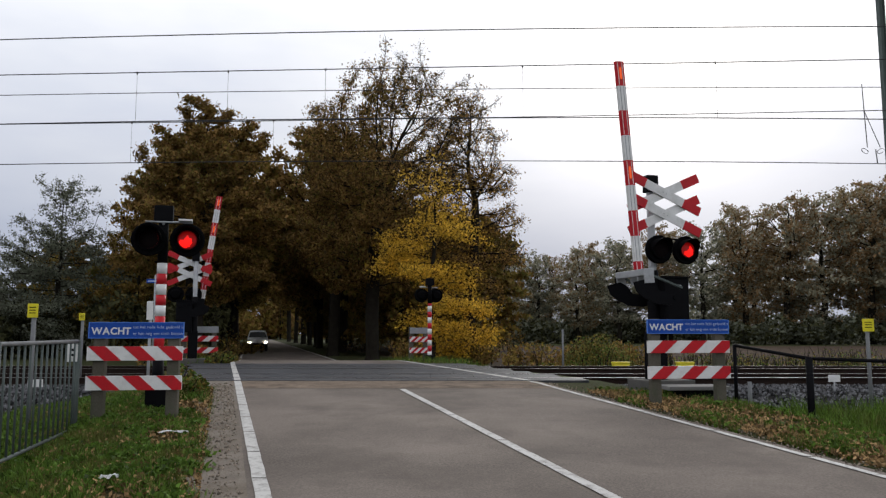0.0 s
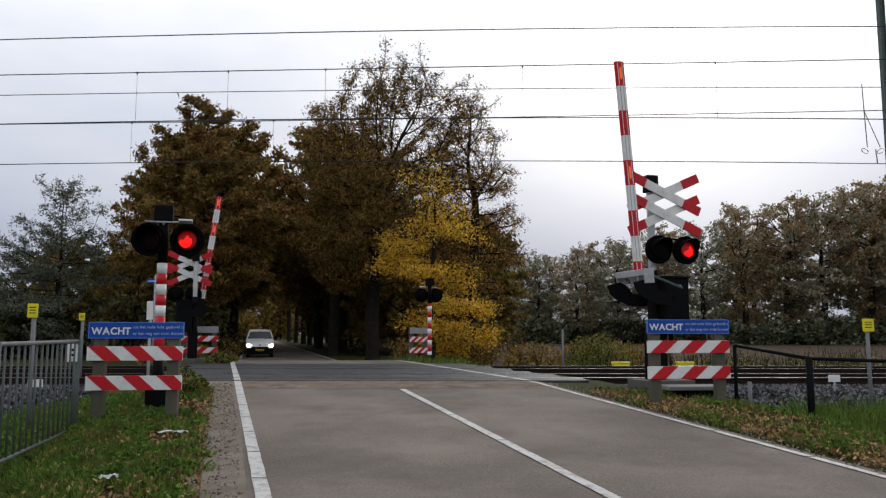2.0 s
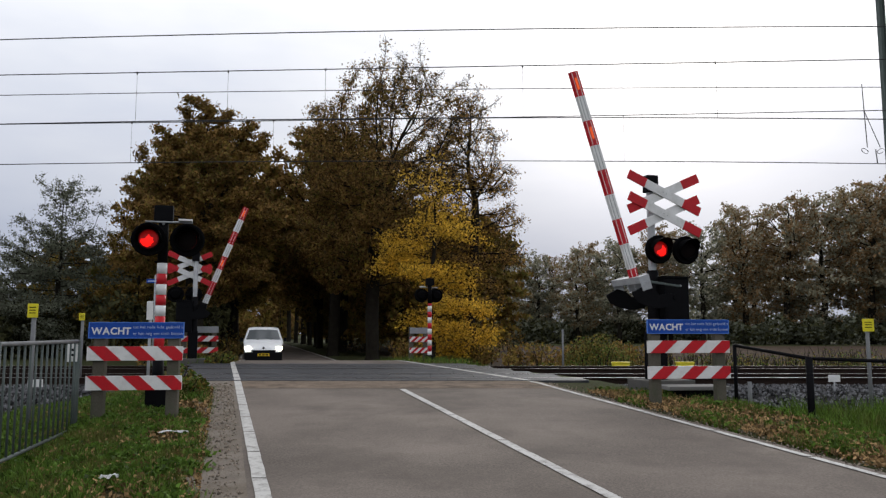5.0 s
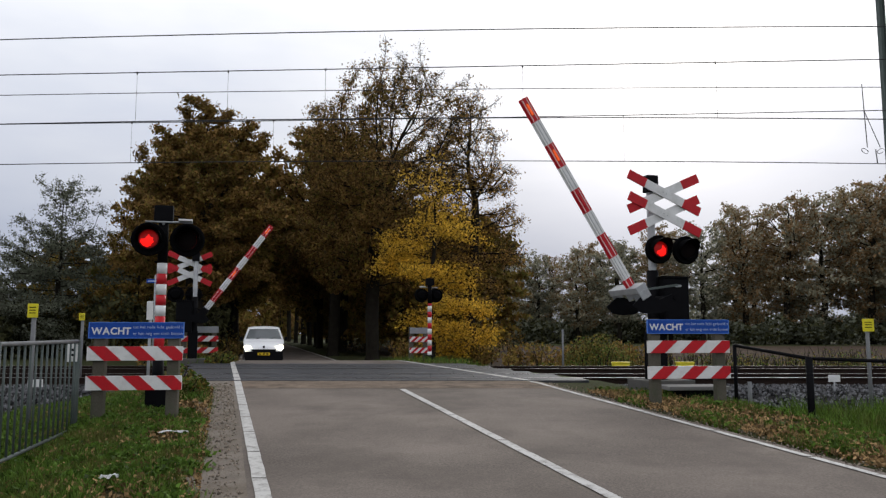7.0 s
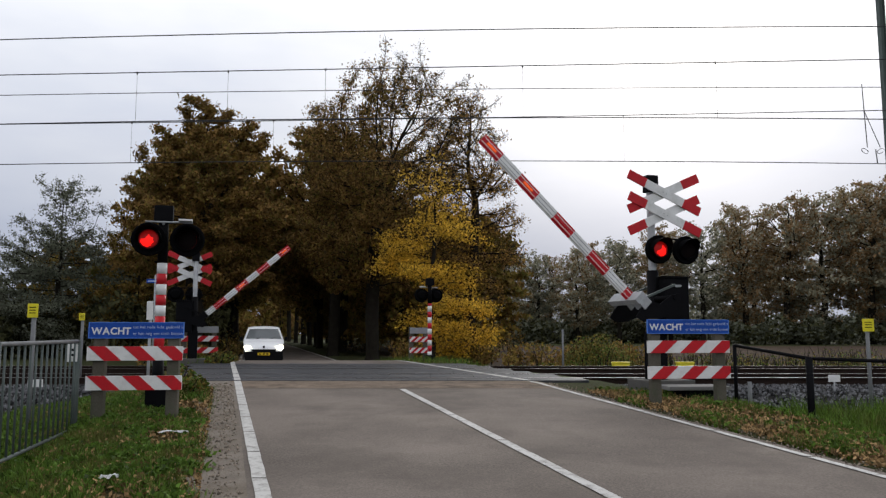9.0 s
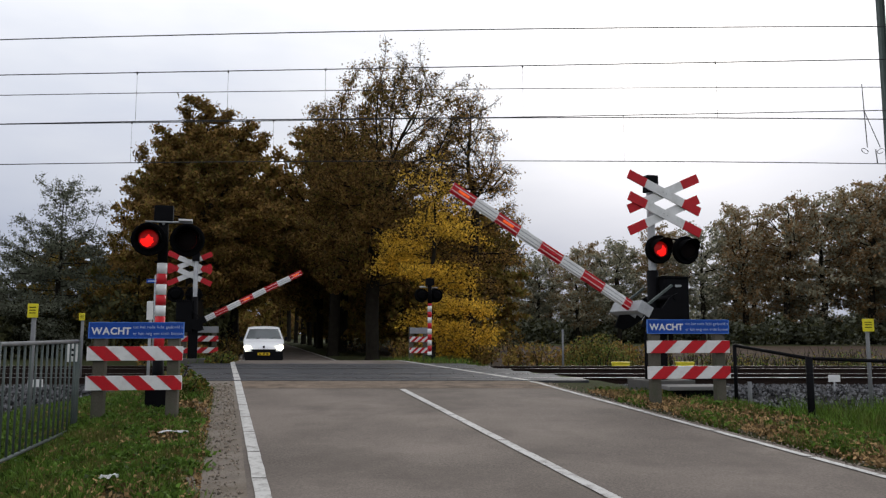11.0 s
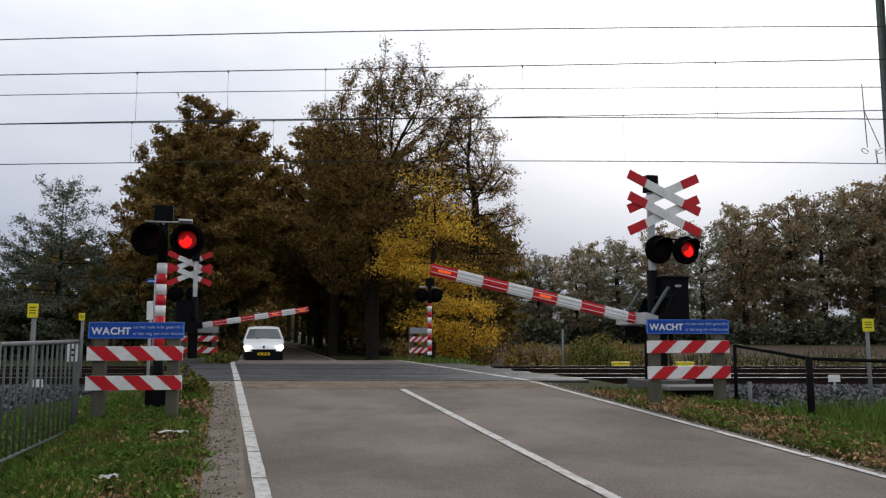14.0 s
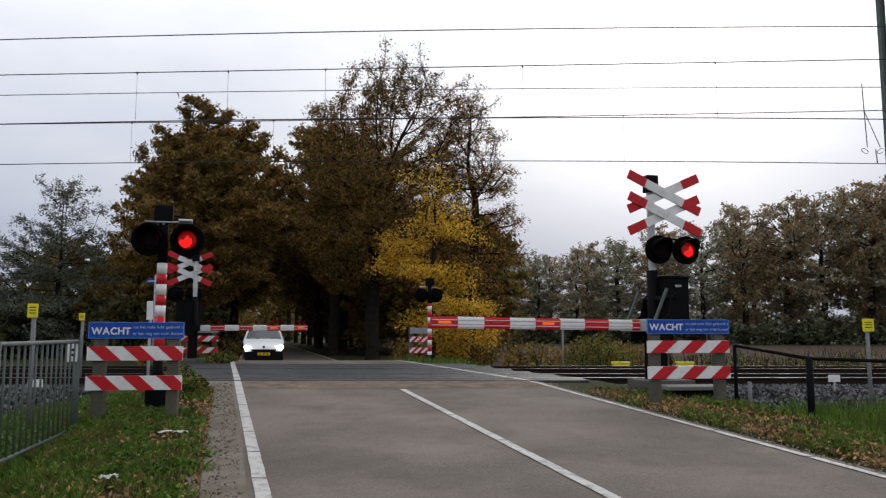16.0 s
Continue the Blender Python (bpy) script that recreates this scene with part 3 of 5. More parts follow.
    while a > root + 0.02:
        b = max(a - seg, root)
        bm = bmesh.new()
        hh = 0.092 - 0.004 * k / 9
        box(bm, -a, -b, -0.062, 0.002, -o - hh, -o + hh, 0.0)
        es = [e for e in bm.edges if abs((e.verts[0].co - e.verts[1].co).x) > 0.05]
        bmesh.ops.bevel(bm, geom=es, offset=0.026, segments=3, affect="EDGES")
        st = part("stripe", bm, (RED, WHITE)[k % 2], arm, ("red arm section", "white arm section")[k % 2])
        for dz in (-0.042, 0.042) if k % 2 == 0 else (-0.03, 0.03):
            bm = bmesh.new()
            box(bm, -a + 0.012, -b - 0.012, -0.0645, -0.061, -o + dz - 0.005, -o + dz + 0.005)
            box(bm, -a + 0.012, -b - 0.012, 0.001, 0.0045, -o + dz - 0.005, -o + dz + 0.005)
            part("groove_strip", bm, (WHITE, GREYPLATE)[k % 2], st)
        if k in (0, 2, 4):
            for s in (-1, 1):
                bm = bmesh.new()
                box(bm, -a + 0.1, -b - 0.1, *((-0.068, -0.06) if s < 0 else (0.0, 0.008)), -o - 0.018, -o + 0.018, 0.003)
                part("lamp_tray", bm, BLACK, st)
            bm = bmesh.new()
            hl, n, thick = (a - b) / 2 - 0.11, 16, 0.042 if key == "near" else 0.047
            ring = [(thick * math.cos(2 * math.pi * (i + 0.5) / n), thick * math.sin(2 * math.pi * (i + 0.5) / n)) for i in range(n)]
            ends = [[bm.verts.new((x, y, z)) for y, z in ring] for x in (-hl, hl)]
            for i in range(n):
                f = bm.faces.new((ends[0][i], ends[0][(i + 1) % n], ends[1][(i + 1) % n], ends[1][i]))
                f.material_index = 0 if abs(math.cos(2 * math.pi * (i + 1) / n)) > 0.8 else 1
            for e in ends:
                bm.faces.new(e).material_index = 1
            lp = part("arm_lamp", bm, [LAMP_ARM, RED], st, "amber lamp strip that flashes")
            lp.matrix_basis = pose(-(a + b) / 2, -0.03, -o)
            ARM_LAMPS.append((lp, k // 2 if key == "far" or k == 0 else 3 - k // 2))
        a, k = b, k + 1
    return arm


arm_near = barrier(road_frame(3.66, 13.37, 0.56), "grey barrier post with cross, twin red lamps and striped arm", "near", 4.107, 3.72, 2.137 - 0.56, 0.0, 0.755, GALV)
arm_far = barrier(road_frame(-7.67, 23.75, 0.58, 180), "barrier post beyond the tracks seen from behind", "far", 3.833, 3.45, 2.171 - 0.58, 0.33, 0.71, BLACK)
flashing_post(road_frame(-4.04, 11.0, 0.55), "red and white banded signal post with twin lamps", 2.83, (1.24, 2.0, 0.152, 0.62), 2.325, (-0.18, 0.34), "left")
flashing_post(road_frame(-0.45, 26.0, 0.55, 180), "signal post beyond the tracks with lamps facing away", 2.85, (0.2, 2.0, 0.19, 0.2), 2.28, (-0.25, 0.25), "farright")


def lettering(text, size, x, z, y, parent, material, bold=0.0):
    cu = bpy.data.curves.new("lettering", "FONT")
    cu.body, cu.size, cu.extrude, cu.offset = text, size, 0.0015, bold
    cu.space_character = 1.08
    tmp = new("lettering_tmp", cu)
    dg = bpy.context.evaluated_depsgraph_get()
    me = bpy.data.meshes.new_from_object(tmp.evaluated_get(dg))
    bpy.data.objects.remove(tmp)
    bpy.data.curves.remove(cu)
    me.materials.clear()
    me.materials.append(material)
    ob = new("lettering", me)
    ob.parent = parent
    ob.matrix_basis = pose(x, y, z, 90, 0, 0)
    return ob


def warning_board(m, lean, label, w=1.28, front=True):
    """Blue board with white words over two striped rails, on two square posts. lean: way the stripes run."""
    t = thing("warning_board", m, label, "warning board", "warning boards")
    for x in (-w / 2 + 0.13, w / 2 - 0.13) if w > 1 else (-w / 2 + 0.06, w / 2 - 0.08):
        part("post", one(box, x - 0.075, x + 0.075, 0.0, 0.13, -0.55, 1.2, 0.02), POST, t, "weathered square wooden post")
    b = bmesh.new()
    box(b, -w / 2, w / 2, -0.022, -0.004, 0.985, 1.19, 0.006)
    sign = part("sign_panel", b, BLUE if front else GREYPLATE, t, "blue enamel sign with white words")
    if front:
        b = bmesh.new()
        for x0, x1, z0, z1 in ((-w / 2, w / 2, 0.983, 0.992), (-w / 2, w / 2, 1.183, 1.192), (-w / 2 - 0.004, -w / 2 + 0.008, 0.983, 1.192), (w / 2 - 0.008, w / 2 + 0.004, 0.983, 1.192)):
            box(b, x0, x1, -0.026, -0.002, z0, z1)
        part("sign_rim", b, mat("pale_blue_rim", (0.08, 0.2, 0.6), 0.5), sign)
        x = -w / 2 + 0.035
        for ch in "WACHT":
            letter = lettering(ch, 0.133 * w / 1.26, x, 1.036, -0.0245, sign, WHITE, 0.0032)
            letter.name = "letter"
            x += max(v.co.x for v in letter.data.vertices) + 0.004
        for z, words in ((1.112, "tot het rode licht gedoofd is"), (1.03, "er kan nog een trein komen")):
            lettering(words, 0.054 * w / 1.26, -w / 2 + 0.585 * w / 1.26, z, -0.0245, sign, TEXTBAR, 0.0006)["kind"] = "stuff"
    for z in (0.70, 0.325):
        b = bmesh.new()
        box(b, -w / 2 - 0.01, w / 2, -0.034, -0.004, z, z + 0.182, 0.005)
        plank = part("rail_board", b, WHITE, t, "white board with red slanting stripes")
        pitch = w / 2.75
        for i in range(-1, 4):
            xs = -w / 2 - 0.01 + pitch * (i + (0.5 if lean < 0 else 0.08))
            d = 0.2 * lean
            quad = [(xs, z), (xs + pitch * 0.5, z), (xs + pitch * 0.5 + d, z + 0.182), (xs + d, z + 0.182)]
            quad = clip_x(quad, -w / 2 - 0.01, w / 2)
            if len(quad) < 3:
                continue
            b = bmesh.new()
            fr = [b.verts.new((x, -0.0375, zz)) for x, zz in quad]
            bk = [b.verts.new((x, -0.033, zz)) for x, zz in quad]
            b.faces.new(fr)
            for i2 in range(len(fr)):
                j2 = (i2 + 1) % len(fr)
                b.faces.new((fr[i2], bk[i2], bk[j2], fr[j2]))
            part("red_stripe", b, RED, plank)
    return t


def clip_x(poly, lo, hi):
    for sgn, lim in ((1, lo), (-1, -hi)):
        out = []
        for i, (x, z) in enumerate(poly):
            x2, z2 = poly[(i + 1) % len(poly)]
            a, b = sgn * x - lim, sgn * x2 - lim
            if a >= 0:
                out.append((x, z))
            if (a >= 0) != (b >= 0):
                k = a / (a - b)
                out.append((x + (x2 - x) * k, z + (z2 - z) * k))
        poly = out
        if not poly:
            return []
    return poly


warning_board(road_frame(-3.965, 10.0, 0.50, -9), -1, "blue worded warning board over red-white rails on verge", 1.18)
warning_board(road_frame(3.63, 11.45, 0.56, -9), 1, "blue worded warning board beside the near barrier", 1.26)
warning_board(road_frame(-7.98, 25.3, 0.58), 1, "striped board beyond the tracks with bare sign back", 1.2, front=False)
warning_board(road_frame(-0.83, 26.6, 0.55, 0), 1, "narrow striped board by the far signal post", w=0.64, front=False)


# ---- fences, marker posts, mast and wires ----
def railing():
    """Galvanised pedestrian fence of upright bars along the verge."""
    x0, y0, x1, y1 = -3.42, 4.2, -4.53, 9.6
    ln = math.hypot(x1 - x0, y1 - y0)
    t = thing("bar_fence", pose(x0, y0, 0.36, 0, 0, math.degrees(math.atan2(y1 - y0, x1 - x0))), "grey galvanised fence of upright bars on the verge", "fence")
    h = 1.09
    part("top_rail", one(tube, (0, 0, h), (ln, 0, h), 0.022, n=12), DULL_POST, t)
    part("bottom_rail", one(tube, (0, 0, 0.03), (ln, 0, 0.03), 0.018, n=10), FENCE, t)
    for x in (0.0, ln / 2, ln):
        part("fence_post", one(tube, (x, 0, -0.3), (x, 0, h + 0.02), 0.034, n=12), FENCE, t)
    b = one(tube, (0, 0, 0.02), (0, 0, h), 0.0115, n=8)
    me = bpy.data.meshes.new("bar")
    b.to_mesh(me)
    b.free()
    me.materials.append(FENCE)
    k = 1
    while k * 0.185 < ln - 0.03:
        share("bar", me, t, pose(k * 0.185, 0, 0))
        k += 1
    b = bmesh.new()
    box(b, ln - 0.052, ln - 0.038, -0.01, 0.13, h - 0.25, h - 0.03, 0.005)
    pl = part("notice_plate", b, WHITE, t, "small white plate")
    for z in (h - 0.12, h - 0.18):
        b = bmesh.new()
        box(b, ln - 0.056, ln - 0.051, 0.03, 0.08, z, z + 0.03)
        part("text_bar", b, BLACK, pl)


railing()


def black_fence():
    """Low black tube fence falling away beside the tracks."""
    t = thing("tube_fence", pose(0, 0, 0), "black painted tube fence running beside the ballast", "fence")
    pts = [(4.56, 12.1, 0.50, 1.36), (5.22, 11.05, 0.24, 1.19), (7.3, 10.4, 0.1, 1.13), (9.4, 9.9, 0.05, 1.08)]
    for i, (x, y, zb, zt) in enumerate(pts):
        part("fence_post", one(tube, (x, y, zb - 0.3), (x, y, zt + 0.02), 0.03 if i == 0 else 0.05, n=12), BLACK, t)
    for a, b in zip(pts, pts[1:]):
        part("top_rail", one(tube, (a[0], a[1], a[3]), (b[0], b[1], b[3]), 0.026, n=10), BLACK, t)


black_fence()


def marker(x, y, z0, z1, w=0.15, h=0.2, plate=True, label="yellow marker plate on a thin grey post"):
    t = thing("marker_post", pose(x, y, z0), label, "marker post", "marker posts")
    part("post", one(tube, (0, 0, -0.2), (0, 0, z1 - z0 - h * 0.5), 0.032, n=10), DULL_POST, t)
    if plate:
        b = bmesh.new()
        box(b, -w / 2, w / 2, -0.05, -0.035, z1 - z0 - h, z1 - z0, 0.008)
        pl = part("plate", b, YELLOW, t, "yellow plate")
        for i in range(3):
            b = bmesh.new()
            box(b, -w * 0.3, w * 0.3, -0.054, -0.049, z1 - z0 - h * 0.3 - i * h * 0.2, z1 - z0 - h * 0.24 - i * h * 0.2)
            part("text_bar", b, BLACK, pl)


marker(-5.84, 11.0, 0.25, 1.97)
marker(-7.95, 17.0, 0.45, 1.99, 0.13, 0.16)
marker(7.42, 13.5, 0.2, 1.80, 0.2, 0.22)
marker(3.72, 24.0, 0.3, 1.77, 0.13, 0.2, False, "thin grey marker post beside the field")


marker(4.93, 12.5, 0.3, 0.8, 0.05, 0.05, False, "short grey stake beside the ballast")


def yellow_boxes():
    for x, y in ((5.18, 22.6), (7.05, 22.6)):
        t = thing("track_box", pose(x, y, 0.47), "small yellow track connection box beside the tracks", "track box", "track boxes")
        part("body", one(box, -0.24, 0.24, -0.1, 0.1, -0.2, 0.22, 0.02), YELLOW, t)
        part("lid", one(box, -0.26, 0.26, -0.12, 0.12, 0.22, 0.25, 0.01), YELLOW, t)
    t = thing("track_sign", pose(7.35, 14.6, 0.48), "small white sign on a short stake", "track sign")
    part("stake", one(tube, (0, 0, -0.1), (0, 0, 0.2), 0.015, n=8), GALV, t)
    part("plate", one(box, -0.11, 0.11, -0.015, 0.0, 0.16, 0.29, 0.006), WHITE, t)
    t = thing("track_sign", pose(-7.55, 14.4, 0.46), "small white sign beside the rails", "track sign")
    part("stake", one(tube, (0, 0, -0.1), (0, 0, 0.2), 0.015, n=8), GALV, t)
    part("plate", one(box, -0.14, 0.14, -0.015, 0.0, 0.1, 0.24, 0.006), WHITE, t)


yellow_boxes()


def street_sign():
    t = thing("street_sign", pose(-10.7, 28.5, 0.3), "small blue street sign on a thin post", "street sign")
    part("post", one(tube, (0, 0, -0.3), (0, 0, 3.4), 0.03, n=10), GALV, t)
    pl = part("plate", one(box, -0.32, 0.32, -0.02, 0.0, 3.1, 3.26, 0.006), BLUE, t)
    part("text_bar", one(box, -0.26, 0.26, -0.024, -0.019, 3.15, 3.2), TEXTBAR, pl)
    t = thing("track_sign", pose(-5.7, 15.0, 0.45), "white upright plate on a grey post by the tracks", "track sign")
    part("stake", one(tube, (0, 0, -0.2), (0, 0, 1.7), 0.03, n=8), GALV, t)
    part("plate", one(box, -0.06, 0.06, -0.05, -0.03, 1.36, 1.72, 0.01), WHITE, t)


street_sign()


def cover_slab():
    t = thing("cover_slab", pose(4.0, 12.45, 0.5, 0, 0, 6), "grey concrete cover slab over a black-filled hollow by the barrier", "cover slab")
    part("slab", one(box, -0.5, 0.5, -0.28, 0.28, 0.16, 0.22, 0.012), GALV_CONCRETE, t)
    # black block put in for the darkness of the hollow under the slab
    part("frame", one(box, -0.3, 0.42, -0.2, 0.22, -0.2, 0.16, 0.01), BLACK, t)


GALV_CONCRETE = mat("pale_concrete_slab", (0.2, 0.195, 0.185), 0.9, -0.2, 4, 50, 0.4)
cover_slab()


def sag_wire(name, y, pts, r, parent=None):
    """A wire through heights at given stations, one tube."""
    co = np.polyfit([p[0] for p in pts], [p[1] for p in pts], 2)
    xs = np.linspace(-45, 45, 61)
    lim = np.clip(xs, pts[0][0] * 1.3, pts[-1][0] * 1.3)
    ob = new(name, tubes_mesh(name, [(np.column_stack([xs, np.full(61, y), np.polyval(co, lim)]), np.full(61, r))], 6, WIRE))
    ob.parent = parent
    return ob, co


def overhead():
    T1, T2 = TRACKS
    w1 = thing("overhead_line", pose(0, 0, 0), "dark catenary and contact wires over the near track", "overhead line", "overhead lines")
    _, m1 = sag_wire("messenger_wire", T1, [(-9.74, 7.19), (0, 7.37), (9.76, 7.55)], 0.011, w1)
    _, c1 = sag_wire("contact_wire", T1 + 0.05, [(-9.66, 6.10), (0, 6.235), (9.7, 6.21)], 0.012, w1)
    w2 = thing("overhead_line", pose(0, 0, 0), "dark catenary and contact wires over the far track", "overhead line", "overhead lines")
    _, m2 = sag_wire("messenger_wire", T2, [(-12.0, 7.19), (0, 7.36), (12.03, 7.58)], 0.012, w2)
    _, c2 = sag_wire("contact_wire", T2 + 0.05, [(-11.97, 6.09), (0, 6.19), (11.97, 6.11)], 0.012, w2)
    f = thing("feeder_line", pose(0, 0, 0), "thin dark feeder wires beside the catenary", "overhead line", "overhead lines")
    _, f1 = sag_wire("feeder_wire", 14.0, [(-8.38, 7.07), (0, 7.26), (8.4, 7.33)], 0.010, f)
    _, f2 = sag_wire("feeder_wire", 23.0, [(-13.66, 8.84), (0, 9.03), (13.68, 9.10)], 0.012, f)
    for w, y, m, c, xs in ((w1, T1, m1, c1, (-6.72, -4.72, -2.58, 1.75, 6.0)), (w2, T2, m2, c2, (-8.45, -4.6, 0.6, 4.9))):
        for x in xs:
            part("dropper", one(tube, (x, y, float(np.polyval(c, x))), (x, y, float(np.polyval(m, x))), 0.0035, n=5), WIRE, w)
            part("clamp", one(box, x - 0.014, x + 0.014, y - 0.014, y + 0.014, float(np.polyval(m, x)) - 0.04, float(np.polyval(m, x)) + 0.016), WIRE, w)
    # jumper lead with two loops beside the mast
    x = 11.44
    za, zb, zc = float(np.polyval(m2, x)) + 0.75, float(np.polyval(c2, x)), 6.55
    part("jumper_lead", one(tube, (x, T2, za), (x + 0.05, T2, zc), 0.012, n=6), WIRE, w2)
    part("jumper_lead", one(tube, (x + 0.02, T2, float(np.polyval(m2, x))), (x + 0.4, T2, zc), 0.010, n=6), WIRE, w2)
    part("jumper_lead", one(tube, (x + 0.3, T2, zb), (x + 0.27, T2, zc - 0.05), 0.014, n=6), WIRE, w2)
    for cx, s in ((x - 0.02, -1), (x + 0.4, 1)):
        bm = bmesh.new()
        ring = [Vector((cx + 0.09 * math.cos(a), T2, zc - 0.1 + 0.07 * math.sin(a + 0.5 * s))) for a in np.linspace(0, 5.6, 18)]
        for a, b in zip(ring, ring[1:]):
            tube(bm, a, b, 0.008, n=5, caps=False)
        part("lead_loop", bm, WIRE, w2)
    mast = thing("catenary_mast", pose(13.6, 22.9, 0.2), "tall green-grey steel catenary mast beside the tracks", "catenary mast")
    bm = bmesh.new()
    for y0, y1, x0, x1 in ((-0.09, 0.09, -0.09, -0.075), (-0.09, 0.09, 0.075, 0.09), (-0.008, 0.008, -0.075, 0.075)):
        box(bm, x0, x1, y0, y1, -0.2, 13.0)
    part("shaft", bm, MAST, mast)
    part("foundation", one(box, -0.35, 0.35, -0.35, 0.35, -0.5, 0.1, 0.03), CONCRETE, mast)
    for y, co, z in ((T1, m1, 7.6), (T2, m2, 7.9), (T1 + 0.05, c1, 6.9), (T2 + 0.05, c2, 6.3), (14.0, f1, 8.2), (23.0, f2, 9.0)):
        part("cantilever", one(tube, (0, 0, z), (0.9, y - 22.9, float(np.polyval(co, 14.22)) - 0.2), 0.03, n=8), MAST, mast)


overhead()


# ---- the van ----
def van():
    t = thing("van", pose(0, 0, 0), "white panel van with lit headlights waiting before the barrier", "van")
    # side profile from front bumper over bonnet and roof to the rear, forward is -y
    prof = [(-2.12, 0.30), (-2.16, 0.48), (-2.10, 0.74), (-1.98, 0.90), (-1.45, 1.08), (-1.18, 1.15), (-0.62, 1.66), (-0.40, 1.76), (0.2, 1.82), (1.6, 1.81), (2.0, 1.72), (2.12, 1.2), (2.14, 0.35), (1.8, 0.24), (-1.8, 0.22)]

    def half(y, z):
        w = 0.90 - 0.20 * float(smooth(z, 1.0, 1.85)) - 0.05 * float(smooth(0.5 - z, 0.1, 0.4))
        return w - 0.14 * float(smooth(-y, 1.75, 2.2)) - 0.04 * float(smooth(y, 1.8, 2.2))

    bm = bmesh.new()
    rows_v = []
    for s in (-1.0, -0.9, -0.55, 0.0, 0.55, 0.9, 1.0):
        r = []
        for y, z in prof:
            drop = 0.045 * (abs(s) ** 4) * (1 if z > 0.6 else 0)
            r.append(bm.verts.new((s * half(y, z), y + (0.10 * s * s if y < -1.7 else 0), z - drop)))
        rows_v.append(r)
    n = len(prof)
    for a, b in zip(rows_v, rows_v[1:]):
        for i in range(n):
            bm.faces.new((a[i], a[(i + 1) % n], b[(i + 1) % n], b[i]))
    bm.faces.new(rows_v[0])
    bm.faces.new(list(reversed(rows_v[-1])))
    body = part("body", bm, CARWHITE, t, smooth=True)
    body.data.polygons.foreach_set("use_smooth", [True] * len(body.data.polygons))
    # windscreen, 6 mm proud
    b = bmesh.new()
    pts = []
    for y, z in ((-1.13, 1.20), (-0.90, 1.41), (-0.64, 1.65)):
        pts.append([b.verts.new((s * (half(y, z) - 0.09), y - 0.014, z + 0.012 - 0.045 * abs(s) ** 4 * 0.5)) for s in (-1, -0.5, 0, 0.5, 1)])
    for r1, r2 in zip(pts, pts[1:]):
        for i in range(4):
            b.faces.new((r1[i], r1[i + 1], r2[i + 1], r2[i]))
    part("windscreen", b, CARGLASS, body, "dark glass windscreen")
    for s in (-1, 1):
        b = bmesh.new()
        q = [(-0.95, 1.12), (-0.55, 1.60), (0.1, 1.64), (0.1, 1.10)]
        b.faces.new([b.verts.new((s * (half(y, z) + 0.008), y, z)) for y, z in q])
        part("side_window", b, CARGLASS, body)
        b = bmesh.new()
        box(b, s * 0.71 - 0.13, s * 0.71 + 0.13, -2.09, -1.88, 0.7, 0.86, 0.06)
        part("headlight", b, HEADLAMP, body, "lit headlight")
        b = bmesh.new()
        box(b, *sorted((s * 0.92, s * 1.06)), -1.05, -0.93, 1.10, 1.28, 0.03)
        part("wing_mirror", b, BLACK, body)
        b = bmesh.new()
        tube(b, (s * 0.62, -2.165, 0.40), (s * 0.62, -2.1, 0.40), 0.05, n=12)
        part("fog_lamp", b, LAMP_OFF, body)
    # the shadow low on the front is put into the bumper's black
    part("bumper", one(box, -0.82, 0.82, -2.185, -1.85, 0.2, 0.6, 0.05), BLACK, body, "lower bumper with the front's shadow in its black")
    part("grille", one(box, -0.52, 0.52, -2.165, -2.0, 0.58, 0.69, 0.02), BLACK, body, "dark grille")
    part("badge", one(tube, (0, -2.13, 0.79), (0, -2.06, 0.80), 0.05, n=8), BLACK, body, "dark emblem")
    pl = part("licence_plate", one(box, -0.26, 0.26, -2.205, -2.16, 0.43, 0.54, 0.006), PLATE, body, "yellow licence plate")
    for x in (-0.16, 0.0, 0.15):
        part("plate_bar", one(box, x - 0.055, x + 0.055, -2.21, -2.204, 0.455, 0.515), BLACK, pl)
    for s in (-0.3, 0.3):
        part("wiper", one(tube, (s, -1.16, 1.19), (s + 0.35, -1.05, 1.27), 0.012, n=6), BLACK, body)
    wheels = []
    for x in (-0.76, 0.76):
        for y in (-1.35, 1.35):
            w = part("wheel", one(tube, (-0.09, 0, 0), (0.09, 0, 0), 0.22, n=20), RIM, t, "wheel")
            w.matrix_basis = pose(x, y, 0.31)
            b = bmesh.new()
            n = 28
            ringp = ((0.21, -0.1), (0.29, -0.1), (0.31, -0.07), (0.31, 0.07), (0.29, 0.1), (0.21, 0.1))
            rr = [[b.verts.new((xx, r * math.cos(2 * math.pi * i / n), r * math.sin(2 * math.pi * i / n))) for r, xx in ringp] for i in range(n)]
            for i in range(n):
                for j in range(len(ringp) - 1):
                    b.faces.new((rr[i][j], rr[(i + 1) % n][j], rr[(i + 1) % n][j + 1], rr[i][j + 1]))
            part("tyre", b, TYRE, w)
            wheels.append((w, x, y))
    return t, wheels


van_thing, van_wheels = van()


